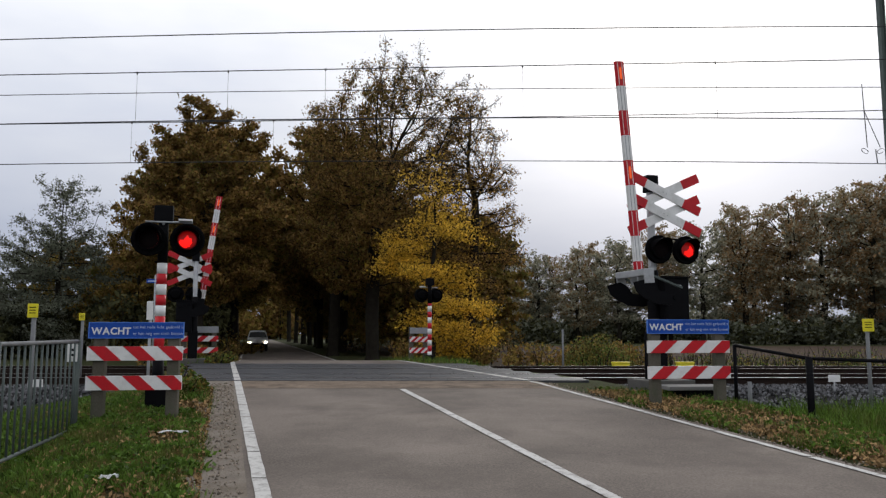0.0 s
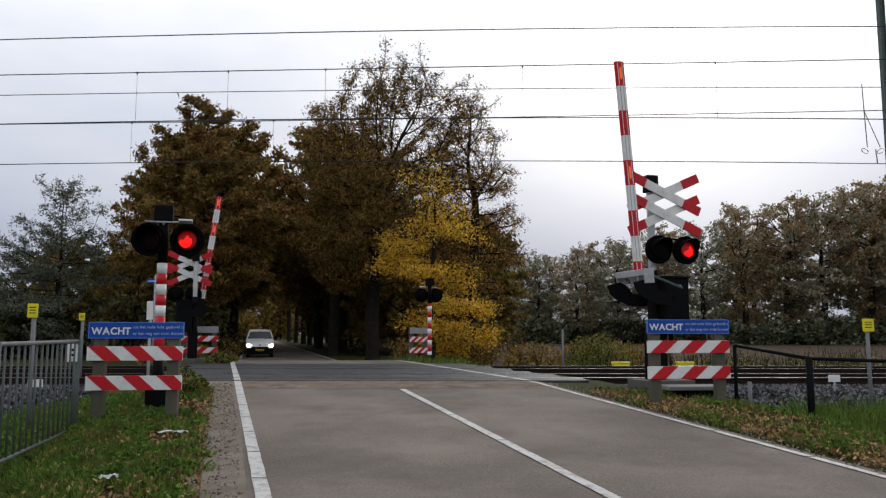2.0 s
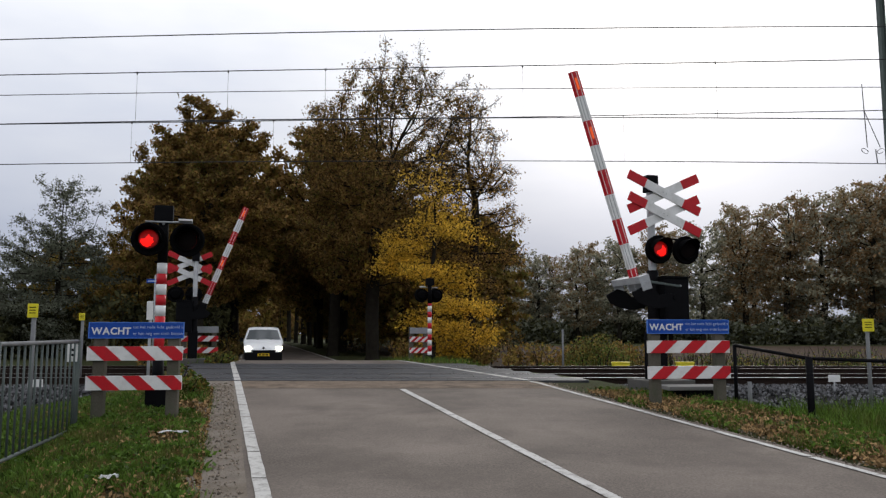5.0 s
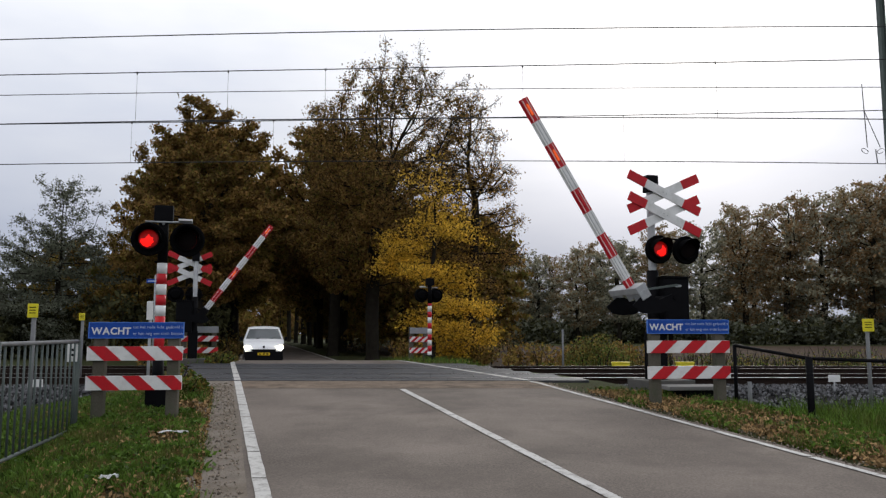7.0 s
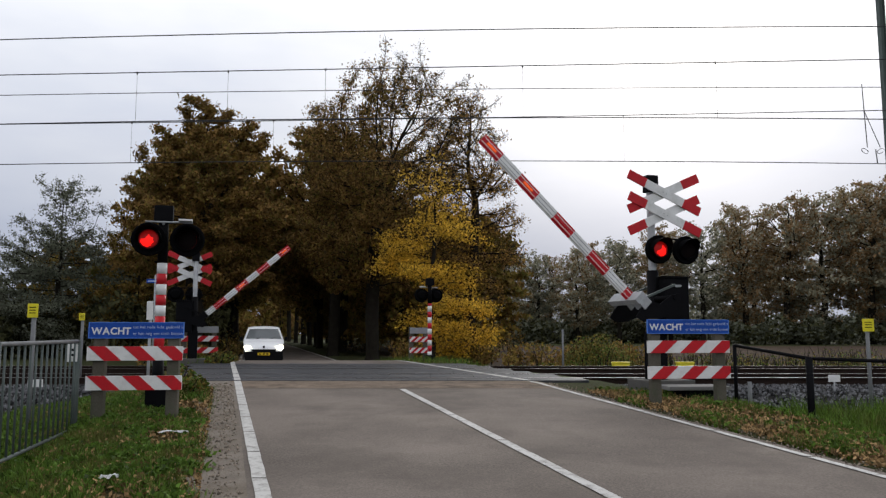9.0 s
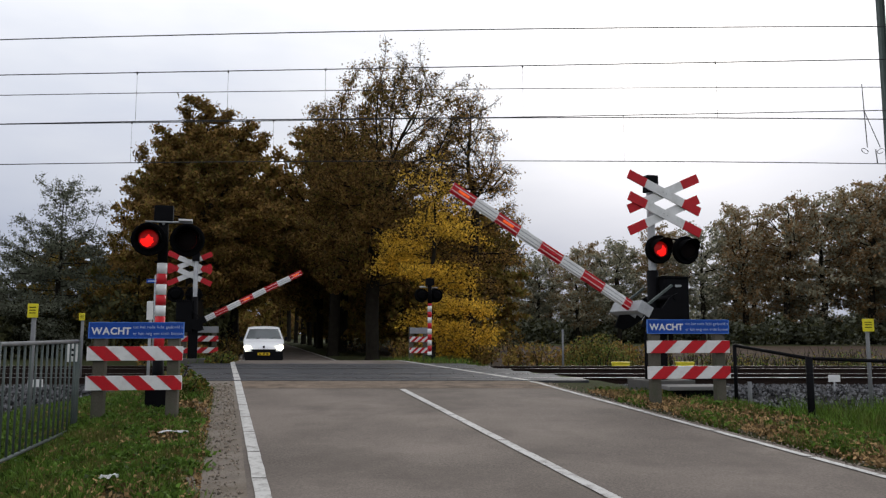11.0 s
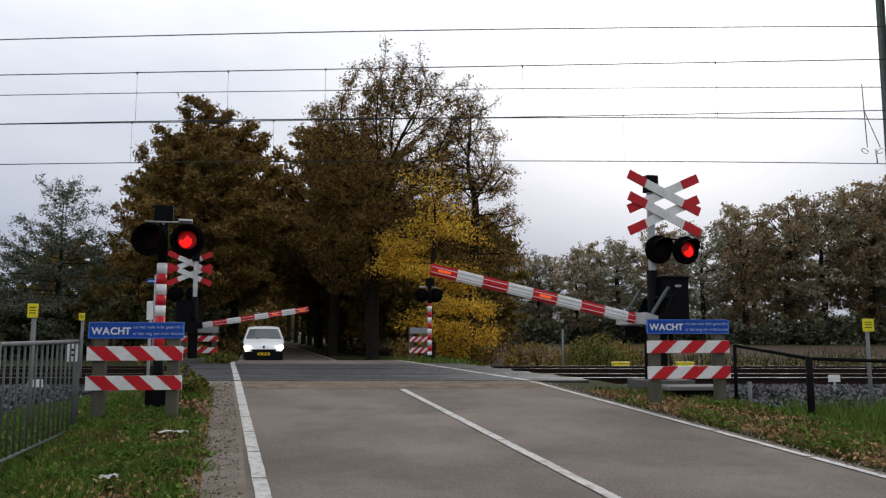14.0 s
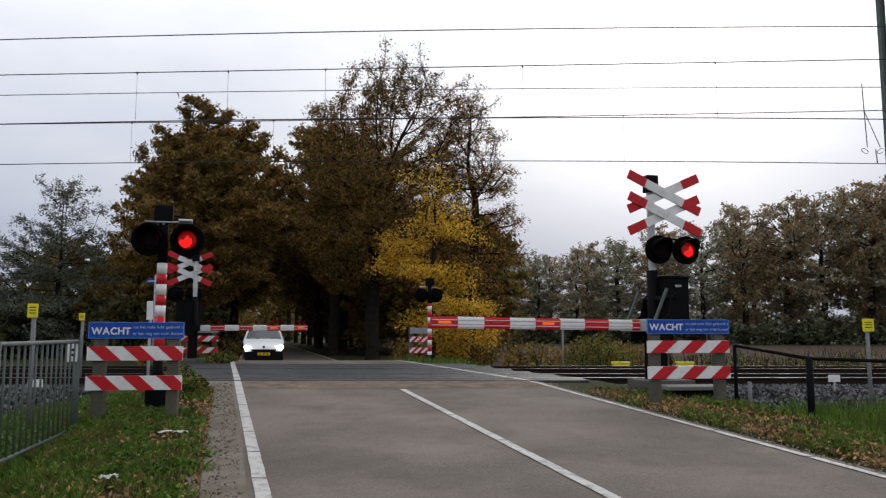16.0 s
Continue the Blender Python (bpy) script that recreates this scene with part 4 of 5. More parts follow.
# ---- trees ----
def leaves_mesh(name, centres, size, rng, material, ids=None):
    """Small folded leaf quads, one island each."""
    n = len(centres)
    a = rng.normal(size=(n, 3))
    a /= np.linalg.norm(a, axis=1, keepdims=True)
    b = np.cross(a, rng.normal(size=(n, 3)))
    b /= np.linalg.norm(b, axis=1, keepdims=True) + 1e-9
    s = (size * rng.uniform(0.55, 1.35, n))[:, None]
    c = centres
    v = np.stack([c - a * s, c - b * s * 0.55 + a * s * 0.1, c + a * s, c + b * s * 0.55 - a * s * 0.1], 1).reshape(-1, 3)
    f = np.arange(n * 4).reshape(n, 4)
    return mesh_from(name, v, f.tolist(), material if isinstance(material, list) else [material], ids)


def colonise(rng, aims, trunk, step, kill):
    """Grows nodes from the trunk towards the aims, each aim drawing the nearest node. Returns points and parents."""
    pos, par = [np.array(p) for p in trunk], list(range(-1, len(trunk) - 1))
    kids = [0] * len(pos)
    stack = np.array(pos)
    d = np.linalg.norm(aims[:, None] - stack[None], axis=2)
    near, dist = d.argmin(1), d.min(1)
    alive = dist > kill
    for _ in range(140):
        act = np.nonzero(alive)[0]
        if len(act) == 0 or len(pos) > 7000:
            break
        v = aims[act] - np.array(pos)[near[act]]
        v /= np.linalg.norm(v, axis=1, keepdims=True) + 1e-9
        who, inv = np.unique(near[act], return_inverse=True)
        pull = np.zeros((len(who), 3))
        np.add.at(pull, inv, v)
        fresh = []
        for w, p in zip(who, pull):
            if kids[w] > 3:
                alive[near == w] = False
                continue
            q = p / (np.linalg.norm(p) + 1e-9) + rng.normal(0, 0.10, 3) + np.array([0, 0, 0.08])
            fresh.append(len(pos))
            pos.append(pos[w] + q / np.linalg.norm(q) * step)
            par.append(int(w))
            kids[w] += 1
            kids.append(0)
        if not fresh:
            continue
        act = np.nonzero(alive)[0]
        if len(act) == 0:
            break
        d = np.linalg.norm(aims[act][:, None] - np.array(pos)[fresh][None], axis=2)
        m = d.min(1)
        closer = m < dist[act]
        dist[act[closer]] = m[closer]
        near[act[closer]] = np.array(fresh)[d.argmin(1)[closer]]
        alive[act[dist[act] < kill]] = False
    return np.array(pos), np.array(par)


def grow(seed, prof, base_h, trunk_r, leaves=30000, leaf=0.11, sparse_top=0.0, lean=(0.0, 0.0), masses=90, aims=2000, fine=46, twigs=3, spread=1.0, flat=0.6, side_bias=0.0):
    """Branch lists and leaf centres of one broadleaf tree. prof: heights, radii and sideways shift of the crown."""
    rng = np.random.default_rng(seed)
    prof = [p if len(p) == 3 else (p[0], p[1], 0.0) for p in prof]
    height = prof[-1][0]
    ph, pr, pc = ([p[i] for p in prof] for i in range(3))
    step = height / fine
    # leaf masses fill the crown, most of them near its outside
    zz = np.linspace(ph[0], height, 60)
    wz = np.interp(zz, ph, pr) ** 1.5 + 0.15
    z = rng.choice(zz, masses, p=wz / wz.sum()) + rng.normal(0, 0.15, masses)
    r = np.interp(z, ph, pr) * rng.uniform(0.02, 1, masses) ** 0.45
    az = np.arange(masses) * 2.39996 + rng.normal(0, 0.5, masses)
    mid = np.column_stack([np.interp(z, ph, pc) + r * np.cos(az), r * np.sin(az), z])
    size = max(pr) * rng.uniform(0.13, 0.27, masses)
    pick = rng.choice(masses, aims, p=size ** 2 / (size ** 2).sum())
    pts = mid[pick] + rng.normal(0, 1, (aims, 3)) * size[pick][:, None] * np.array([1, 1, flat]) * 0.72
    pts[:, 2] = np.maximum(pts[:, 2], ph[0] * 0.85)
    n = max(6, int(height * 0.62 / step))
    tz = np.linspace(0, height * 0.62, n)
    wob = np.cumsum(rng.normal(0, 0.006 * height, (n, 2)), axis=0) * (tz / height)[:, None]
    shift = np.interp(tz, ph, pc) * (tz / height)
    trunk = np.column_stack([wob[:, 0] + lean[0] * tz + shift, wob[:, 1] + lean[1] * tz, tz])
    pos, par = colonise(rng, pts, trunk, step, step * 1.7)
    total = len(pos)
    load = np.zeros(total)
    child = [[] for _ in range(total)]
    for i in range(total - 1, -1, -1):
        if not child[i]:
            load[i] = 1
        if par[i] >= 0:
            load[par[i]] += load[i]
            child[par[i]].append(i)
    rad = np.maximum(0.009, trunk_r * (load / load[0]) ** 0.54)
    rad[0] *= 1.35
    for _ in range(3):
        soft = pos.copy()
        for i in range(1, total):
            if child[i]:
                soft[i] = 0.5 * pos[i] + 0.25 * pos[par[i]] + 0.25 * pos[max(child[i], key=lambda k: load[k])]
        pos = soft
    br, starts = [], [(0, -1)]
    while starts:
        i, p = starts.pop(0)
        line, rr = ([pos[p]], [rad[i]]) if p >= 0 else ([], [])
        while True:
            line.append(pos[i])
            rr.append(rad[i])
            if not child[i]:
                break
            main = max(child[i], key=lambda k: load[k])
            starts += [(k, i) for k in child[i] if k != main]
            i = main
        if len(line) > 1:
            rr[-1] *= 0.6
            br.append((np.array(line), np.array(rr)))
    outer = np.nonzero((load <= 5) & (np.arange(total) >= n))[0]
    base = pos[outer]
    for _ in range(twigs):
        d = rng.normal(0, 1, (len(outer), 3)) + np.array([0, 0, 0.35])
        d += 1.2 * (base - pos[par[outer]]) / step
        d /= np.linalg.norm(d, axis=1, keepdims=True)
        ln = step * rng.uniform(0.7, 1.9, len(outer))
        for b, q, l in zip(base, d, ln):
            br.append((np.array([b, b + q * l * 0.5 + rng.normal(0, 0.04, 3), b + q * l]), np.array([0.008, 0.006, 0.003])))
    bare = 1 - sparse_top * smooth(base[:, 2], height * 0.4, height * 0.85)
    if side_bias:
        bare = bare * (1 - side_bias * smooth(base[:, 0], -0.2 * max(pr), 0.6 * max(pr)))
    w = np.maximum(0.02, bare) * rng.uniform(0.15, 1.2, len(outer)) ** 1.3
    pick = rng.choice(len(outer), leaves, p=w / w.sum())
    c = base[pick] + rng.normal(0, 1, (leaves, 3)) * step * np.array([0.8, 0.8, 0.5]) * spread
    return br, c[c[:, 2] > 0.2], rng


def tree(name, m, label, leafmat, seed, prof, base_h, trunk_r, leaf=0.11, group="", category="tree", **k):
    br, c, rng = grow(seed, prof, base_h, trunk_r, leaf=leaf, **k)
    t = thing(name, m, label, category, group)
    tr = new("trunk", tubes_mesh("trunk", br[:1], 10, BARK))
    tr.parent = t
    lb = new("branchwork", tubes_mesh("branchwork", br[1:], 5, BARK))
    lb.parent = t
    ids = (rng.uniform(0, 1, len(c)) < 0.3).astype(int) if isinstance(leafmat, list) else None
    cr = new("crown", leaves_mesh("crown", c, leaf, rng, leafmat, ids))
    cr.parent = t
    return t


def gz(x, y):
    return float(ground_z(x, y)) - 0.05


def put(x, y):
    return pose(x, y, gz(x, y))


tree("oak_tree", put(-12.65, 39), "broad oak with brown-green autumn leaves beside the road", [LEAF_BROWN, LEAF_OAK], 11,
     [(3.6, 1.4), (4.6, 2.8), (6.0, 3.6), (8.6, 3.6, 0.5), (10.4, 2.8, 1.0), (11.9, 2.0, 0.9), (12.9, 1.4, 0.7), (13.4, 0.5, 0.6)], 3.0, 0.45, 0.085, "roadside trees", masses=105, aims=2600, leaves=110000, spread=0.75)
tree("oak_tree", put(-4.1, 45), "tall oak with thinning russet leaves and bare top twigs", [LEAF_BROWN, LEAF_OAK], 23,
     [(4.4, 1.4), (6.0, 3.6), (8.2, 4.5, 0.4), (11.2, 4.9, 0.8), (13.2, 4.8, 1.4), (15.0, 4.4, 1.4), (16.0, 3.4, 1.3), (16.6, 1.8, 1.2)], 3.4, 0.4, 0.08, "roadside trees", masses=150, aims=3600, fine=56, twigs=7, leaves=72000, sparse_top=0.55, side_bias=0.62, flat=0.8)
tree("oak_tree", put(1.6, 46.5), "half-bare oak with thin yellow-brown leaves", [LEAF_BROWN, LEAF_GOLD], 31,
     [(3.0, 1.4), (4.6, 2.4), (8.0, 2.9), (11.0, 2.7), (13.6, 2.3), (15.4, 1.4), (16.4, 0.4)], 3.0, 0.32, 0.075, "roadside trees", masses=90, aims=2200, fine=50, twigs=7, leaves=13000, sparse_top=0.4, flat=0.8)
tree("maple_tree", put(-0.45, 35), "small bushy tree with bright yellow autumn leaves", LEAF_YELLOW, 47,
     [(0.7, 1.5), (1.4, 2.3), (2.8, 2.5), (4.4, 2.3), (6.0, 2.1, 0.1), (7.6, 1.7, -0.3), (9.0, 1.2, -0.5), (10.0, 0.4, -0.5)], 0.8, 0.15, 0.062, "roadside trees", masses=46, aims=1500, twigs=5, leaves=19000, sparse_top=0.75, flat=0.45, spread=1.5)
tree("willow_tree", put(-25.2, 50), "grey-green thin-leaved tree behind the tracks", LEAF_GREY, 53,
     [(0.8, 3.4), (3.0, 4.4), (5.0, 4.3), (7.0, 3.2), (8.6, 2.1), (10.0, 1.3), (11.2, 0.4)], 1.0, 0.22, 0.08, "roadside trees", masses=110, aims=2200, twigs=4, leaves=44000, sparse_top=0.5)
tree("oak_tree", put(-20.2, 50), "dark brown-green tree behind the tracks", [LEAF_OAK, LEAF_BROWN], 59,
     [(0.8, 2.4), (3.0, 2.8), (5.5, 2.5), (7.6, 1.7), (9.0, 0.6)], 1.0, 0.22, 0.09, "roadside trees", masses=70, aims=1500, leaves=26000)

# the avenue behind: two rows, two tree forms repeated, and the wood on both sides of it
AV = [(5.8, 1.2), (7.4, 3.6), (9.6, 5.0), (12.0, 5.0), (13.8, 3.8), (15.3, 1.2)]
LOW = [(1.4, 3.0), (3.0, 4.4), (6.0, 5.2), (9.0, 4.6), (11.0, 3.2), (12.6, 0.8)]
av = [tree("avenue_tree", put(-16.0, 54), "dark avenue oak with brown leaves arching over the road", [LEAF_OAK, LEAF_BROWN], 71, AV, 4.6, 0.36, 0.2, "avenue trees", masses=110, aims=1700, twigs=0, leaves=19000),
      tree("avenue_tree", put(-7.7, 54), "dark avenue oak with russet leaves arching over the road", [LEAF_BROWN, LEAF_OAK], 73, [(z * 1.03, r) for z, r in AV], 4.8, 0.37, 0.2, "avenue trees", masses=110, aims=1700, twigs=0, leaves=19000)]
low = [tree("wood_tree", put(-1.4, 66), "low-branched tree in the wood beside the avenue", [LEAF_OAK, LEAF_BROWN], 75, LOW, 1.8, 0.28, 0.22, "wood trees", masses=100, aims=1500, twigs=0, leaves=24000)]
rng_av = random.Random(9)
k = 0
for y in (62, 69, 77, 86, 97, 110, 125, 142):
    for s in (-1, 1):
        x = float(road_x(y)) + s * (4.4 + rng_av.uniform(-0.3, 0.5))
        ob = copy_thing(av[k % 2], pose(x, y + (3 if s > 0 else 0), gz(x, y), 0, 0, rng_av.uniform(0, 360)))
        sc = rng_av.uniform(0.9, 1.05)
        ob.scale = (sc, sc, sc)
        k += 1

for y, s in ((57, 1), (78, 1), (90, 1), (104, 1), (120, 1), (60, -1), (72, -1), (86, -1), (102, -1), (60, 2), (72, 2), (86, 2), (108, 2), (66, -2), (90, -2)):
    x = float(road_x(y)) + {1: 9.5, 2: 14.5, -1: -10.5, -2: -18.5}[s] + rng_av.uniform(-0.8, 0.8)
    sc = rng_av.uniform(0.85, 1.0) if s > 0 else rng_av.uniform(0.68, 0.8)
    copy_thing(low[0], pose(x, y, gz(x, y), 0, 0, rng_av.uniform(0, 360))).scale = (sc, sc, sc)

# row of trees beyond the field, distance haze put into their paler leaves
row = [tree("field_tree", pose(9.5, 120, 0), "tall thin-crowned autumn tree at the field edge", [LEAF_HAZY, LEAF_HAZY_RUSSET], 81, [(2.2, 1.6), (4.5, 3.6), (9, 4.4), (12, 3.6), (15, 1.2)], 5.0, 0.34, 0.19, "field edge trees", masses=80, aims=1200, twigs=0, leaves=9500),
       tree("field_tree", pose(44.0, 112, 0), "tall russet tree at the field edge", [LEAF_HAZY_RUSSET, LEAF_HAZY], 83, [(3.4, 1.4), (6, 3.4), (12, 4.6), (17, 4.2), (20, 2.6), (22, 0.8)], 6.0, 0.42, 0.2, "field edge trees", masses=90, aims=1500, twigs=0, leaves=10000),
       tree("field_tree", pose(27.0, 118, 0), "grey-brown half-bare tree at the field edge", [LEAF_HAZY, LEAF_GREY], 85, [(2.2, 1.6), (4.5, 3.4), (9, 4.2), (13, 3.4), (16, 1.2)], 5.0, 0.34, 0.19, "field edge trees", masses=80, aims=1200, twigs=0, leaves=7500)]
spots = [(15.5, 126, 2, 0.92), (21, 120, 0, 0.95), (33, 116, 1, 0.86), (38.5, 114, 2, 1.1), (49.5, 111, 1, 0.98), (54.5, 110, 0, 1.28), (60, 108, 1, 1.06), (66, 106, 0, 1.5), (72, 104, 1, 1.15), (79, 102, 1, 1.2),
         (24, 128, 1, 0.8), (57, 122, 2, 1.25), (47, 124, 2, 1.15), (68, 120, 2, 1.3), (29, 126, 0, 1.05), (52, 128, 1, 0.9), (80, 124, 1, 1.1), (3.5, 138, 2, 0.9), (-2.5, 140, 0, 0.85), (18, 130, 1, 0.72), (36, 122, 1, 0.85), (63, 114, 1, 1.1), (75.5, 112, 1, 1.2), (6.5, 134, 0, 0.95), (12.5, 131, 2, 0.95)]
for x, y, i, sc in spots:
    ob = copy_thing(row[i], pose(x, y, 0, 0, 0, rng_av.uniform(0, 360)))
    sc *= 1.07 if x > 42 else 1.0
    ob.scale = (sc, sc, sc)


def thicket(name, label, seed, boxes, count, leaf, mats, category="undergrowth"):
    """Shrubs and undergrowth: leaf clumps on thin stems, in one mesh."""
    rng = np.random.default_rng(seed)
    cs, stems = [], []
    tot = sum(b[6] for b in boxes)
    for x0, x1, y0, y1, h0, h1, wgt in boxes:
        n = max(4, int((x1 - x0) * (y1 - y0) / (h1 * h1) * 2.2) + 6)
        m = int(count * wgt / tot)
        cx, cy, ch = rng.uniform(x0, x1, n), rng.uniform(y0, y1, n), rng.uniform(h0, h1, n)
        pick = rng.integers(0, n, m)
        d = rng.normal(size=(m, 3))
        d /= np.linalg.norm(d, axis=1, keepdims=True)
        d *= rng.uniform(0.35, 1.0, (m, 1)) ** 0.5
        h = ch[pick]
        px, py = cx[pick] + d[:, 0] * h * 0.45, cy[pick] + d[:, 1] * h * 0.45
        pz = ground_z(px, py) + np.maximum(0.03, h * 0.5 * (1 + d[:, 2]))
        cs.append(np.column_stack([px, py, pz]))
        for i in range(n):
            for _ in range(3):
                e = rng.normal(0, 0.2 * ch[i], 2)
                g = float(ground_z(cx[i], cy[i]))
                stems.append((np.array([(cx[i], cy[i], g - 0.1), (cx[i] + e[0] * 0.4, cy[i] + e[1] * 0.4, g + ch[i] * 0.5), (cx[i] + e[0], cy[i] + e[1], g + ch[i] * 0.95)]), np.array([0.02, 0.013, 0.005]) * max(1, ch[i] / 2)))
    c = np.concatenate(cs)
    t = thing(name, pose(0, 0, 0), label, category, kind="stuff")
    ids = rng.integers(0, len(mats), len(c))
    o = new("leaves", leaves_mesh("leaves", c, leaf, rng, mats, ids))
    o.parent = t
    o = new("stems", tubes_mesh("stems", stems, 4, BARK))
    o.parent = t


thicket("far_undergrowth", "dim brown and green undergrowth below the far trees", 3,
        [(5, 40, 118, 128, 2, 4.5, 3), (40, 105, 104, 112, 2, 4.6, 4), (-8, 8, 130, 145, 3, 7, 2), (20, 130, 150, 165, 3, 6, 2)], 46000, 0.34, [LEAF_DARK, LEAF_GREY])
# the haze over this wood comes from its pale leaf colour
thicket("far_wood", "grey-brown wood far behind the field, haze in its leaf colour", 16, [(10, 150, 160, 185, 5, 12, 1)], 16000, 0.5, [LEAF_HAZY, LEAF_GREY])
thicket("hedge", "dark shrubs and low trees beyond the tracks", 4,
        [(-40, -14.5, 44, 52, 2, 4.5, 4), (-70, -30, 60, 75, 4, 9, 3)], 26000, 0.2, [LEAF_DARK])
thicket("roadside_shrubs", "brown and green roadside shrubs below the avenue", 5,
        [(-2.2, 2.5, 36, 42, 0.6, 1.6, 2), (-13.5, -10.5, 33, 40, 0.5, 1.3, 1), (2.5, 9, 30, 36, 0.6, 1.4, 2), (-16.6, -14.4, 44, 62, 0.6, 1.8, 1), (-8, 6, 64, 80, 1.5, 3.5, 2.5), (-14, 0, 90, 110, 2, 5, 2.5), (-30, -20, 62, 80, 1.5, 3.5, 1.5)], 36000, 0.085, [LEAF_OAK, LEAF_BROWN])
thicket("avenue_end", "brown trees closing the far end of the avenue", 6, [(-75, -25, 190, 215, 5, 18, 1), (-62, -38, 182, 188, 5, 9, 0.5), (-70, -30, 200, 206, 8, 14, 0.6)], 42000, 0.7, [LEAF_BROWN, LEAF_OAK])
thicket("track_weeds", "yellow-green weeds along the track side", 7,
        [(4.2, 5.2, 23.9, 25.6, 0.8, 1.5, 2.2), (5.4, 6.4, 24, 26, 0.5, 1.2, 1), (2.0, 4, 23.8, 25, 0.2, 0.5, 1), (5, 18, 23.8, 28, 0.3, 0.8, 3.5), (7, 20, 28, 34, 0.4, 1.1, 2.5), (-7.1, -6.4, 22.9, 24.5, 0.15, 0.4, 0.8), (-4.55, -4.0, 12.0, 13.4, 0.2, 0.45, 1.3)], 24000, 0.04, [HERB, LEAF_OAK, GRASS])


# ---- verge: grass, fallen leaves, litter ----
def blades(name, label, seed, areas, material, kind_cat="grass"):
    rng = np.random.default_rng(seed)
    vs = []
    for fn, count, hmin, hmax in areas:
        x, y = fn(rng, count)
        z = ground_z(x, y)
        n = len(x)
        h = rng.uniform(hmin, hmax, n)
        az = rng.uniform(0, 2 * np.pi, n)
        wd = rng.uniform(0.004, 0.009, n) * (1 + h * 2)
        dx, dy = np.cos(az), np.sin(az)
        lean = rng.normal(0, 0.45, (n, 2)) * h[:, None]
        v = np.stack([np.column_stack([x - dx * wd, y - dy * wd, z - 0.01]), np.column_stack([x + dx * wd, y + dy * wd, z - 0.01]), np.column_stack([x + lean[:, 0], y + lean[:, 1], z + h])], 1)
        vs.append(v.reshape(-1, 3))
    v = np.concatenate(vs)
    f = np.arange(len(v)).reshape(-1, 3)
    ob = new(name, mesh_from(name, v, f.tolist(), [material]))
    tagged(ob, label, kind_cat, kind="stuff")


def left_verge(rng, n):
    cl = rng.integers(0, max(1, n // 14), n)
    ctr = rng.uniform(0, 1, (max(1, n // 14), 2))
    e = 0.45 + 3.2 * ctr[cl, 0] + rng.normal(0, 0.05, n)
    y = 3.6 + 9.8 * ctr[cl, 1] + rng.normal(0, 0.05, n)
    keep = (noise_mask(road_x(y) - HALF - e, y, 1.1) > -0.35) | (e > 1.2)
    return (road_x(y) - HALF - e)[keep], y[keep]


def right_verge(rng, n):
    y = rng.uniform(5.0, 13.2, n)
    e = 0.25 + 6.0 * rng.uniform(0, 1, n) ** 1.3
    keep = (e > 1.5) | (noise_mask(road_x(y) + HALF + e, y, 1.4) > 0.1)
    return (road_x(y) + HALF + e)[keep], y[keep]


def right_tall(rng, n):
    return rng.uniform(5.5, 10.0, n), rng.uniform(9.2, 13.0, n)


def far_verge(rng, n):
    y = rng.uniform(23.2, 40, n)
    s = rng.choice([-1, 1], n)
    return road_x(y) + s * (HALF + rng.uniform(0.15, 3.5, n)), y


def noise_mask(x, y, s):
    return np.sin(x * 2.1 * s + 1.3) * np.sin(y * 1.7 * s) + 0.6 * np.sin(x * 5.3 * s + y * 3.1 * s)


blades("verge_grass", "short green autumn grass on the verges", 8, [(left_verge, 105000, 0.03, 0.14), (right_verge, 45000, 0.04, 0.16), (right_tall, 9000, 0.15, 0.42), (far_verge, 16000, 0.06, 0.25)], GRASS)


def fallen(seed, areas):
    rng = np.random.default_rng(seed)
    cs = []
    for fn, n in areas:
        x, y = fn(rng, n)
        cs.append(np.column_stack([x, y, ground_z(x, y) + rng.uniform(0.02, 0.08, len(x))]))
    c = np.concatenate(cs)
    ob = new("fallen_leaves", leaves_mesh("fallen_leaves", c, 0.026, rng, DEADLEAF))
    tagged(ob, "brown fallen oak leaves on the verge", "fallen leaves", kind="stuff")


def left_scatter(rng, n):
    y = rng.uniform(3.6, 13.4, n)
    return road_x(y) - HALF - 0.4 - 3.0 * rng.uniform(0, 1, n) ** 1.5, y


def drift(rng, n):
    y = rng.uniform(5.2, 13.0, n)
    return road_x(y) + HALF + 0.25 + np.abs(rng.normal(0.4, 0.65, n)), y


def left_edge(rng, n):
    y = rng.uniform(3.8, 13.6, n)
    return road_x(y) - HALF - 0.42 - np.abs(rng.normal(0, 0.8, n)), y


fallen(12, [(drift, 10000), (left_scatter, 7500), (left_edge, 3200), (right_verge, 1200), (far_verge, 2500)])


def weeds(seed, areas):
    """Low broad-leaved plants among the grass: rosettes of leaves."""
    rng = np.random.default_rng(seed)
    cs = []
    for fn, n in areas:
        x, y = fn(rng, n)
        m = len(x)
        x, y = np.repeat(x, 9) + rng.normal(0, 0.05, m * 9), np.repeat(y, 9) + rng.normal(0, 0.05, m * 9)
        cs.append(np.column_stack([x, y, ground_z(x, y) + rng.uniform(0.02, 0.1, m * 9)]))
    ob = new("verge_weeds", leaves_mesh("verge_weeds", np.concatenate(cs), 0.034, rng, WEED))
    tagged(ob, "low broad-leaved green weeds in the verge", "weeds", kind="stuff")


weeds(13, [(left_verge, 2600), (right_tall, 1500), (right_verge, 900)])


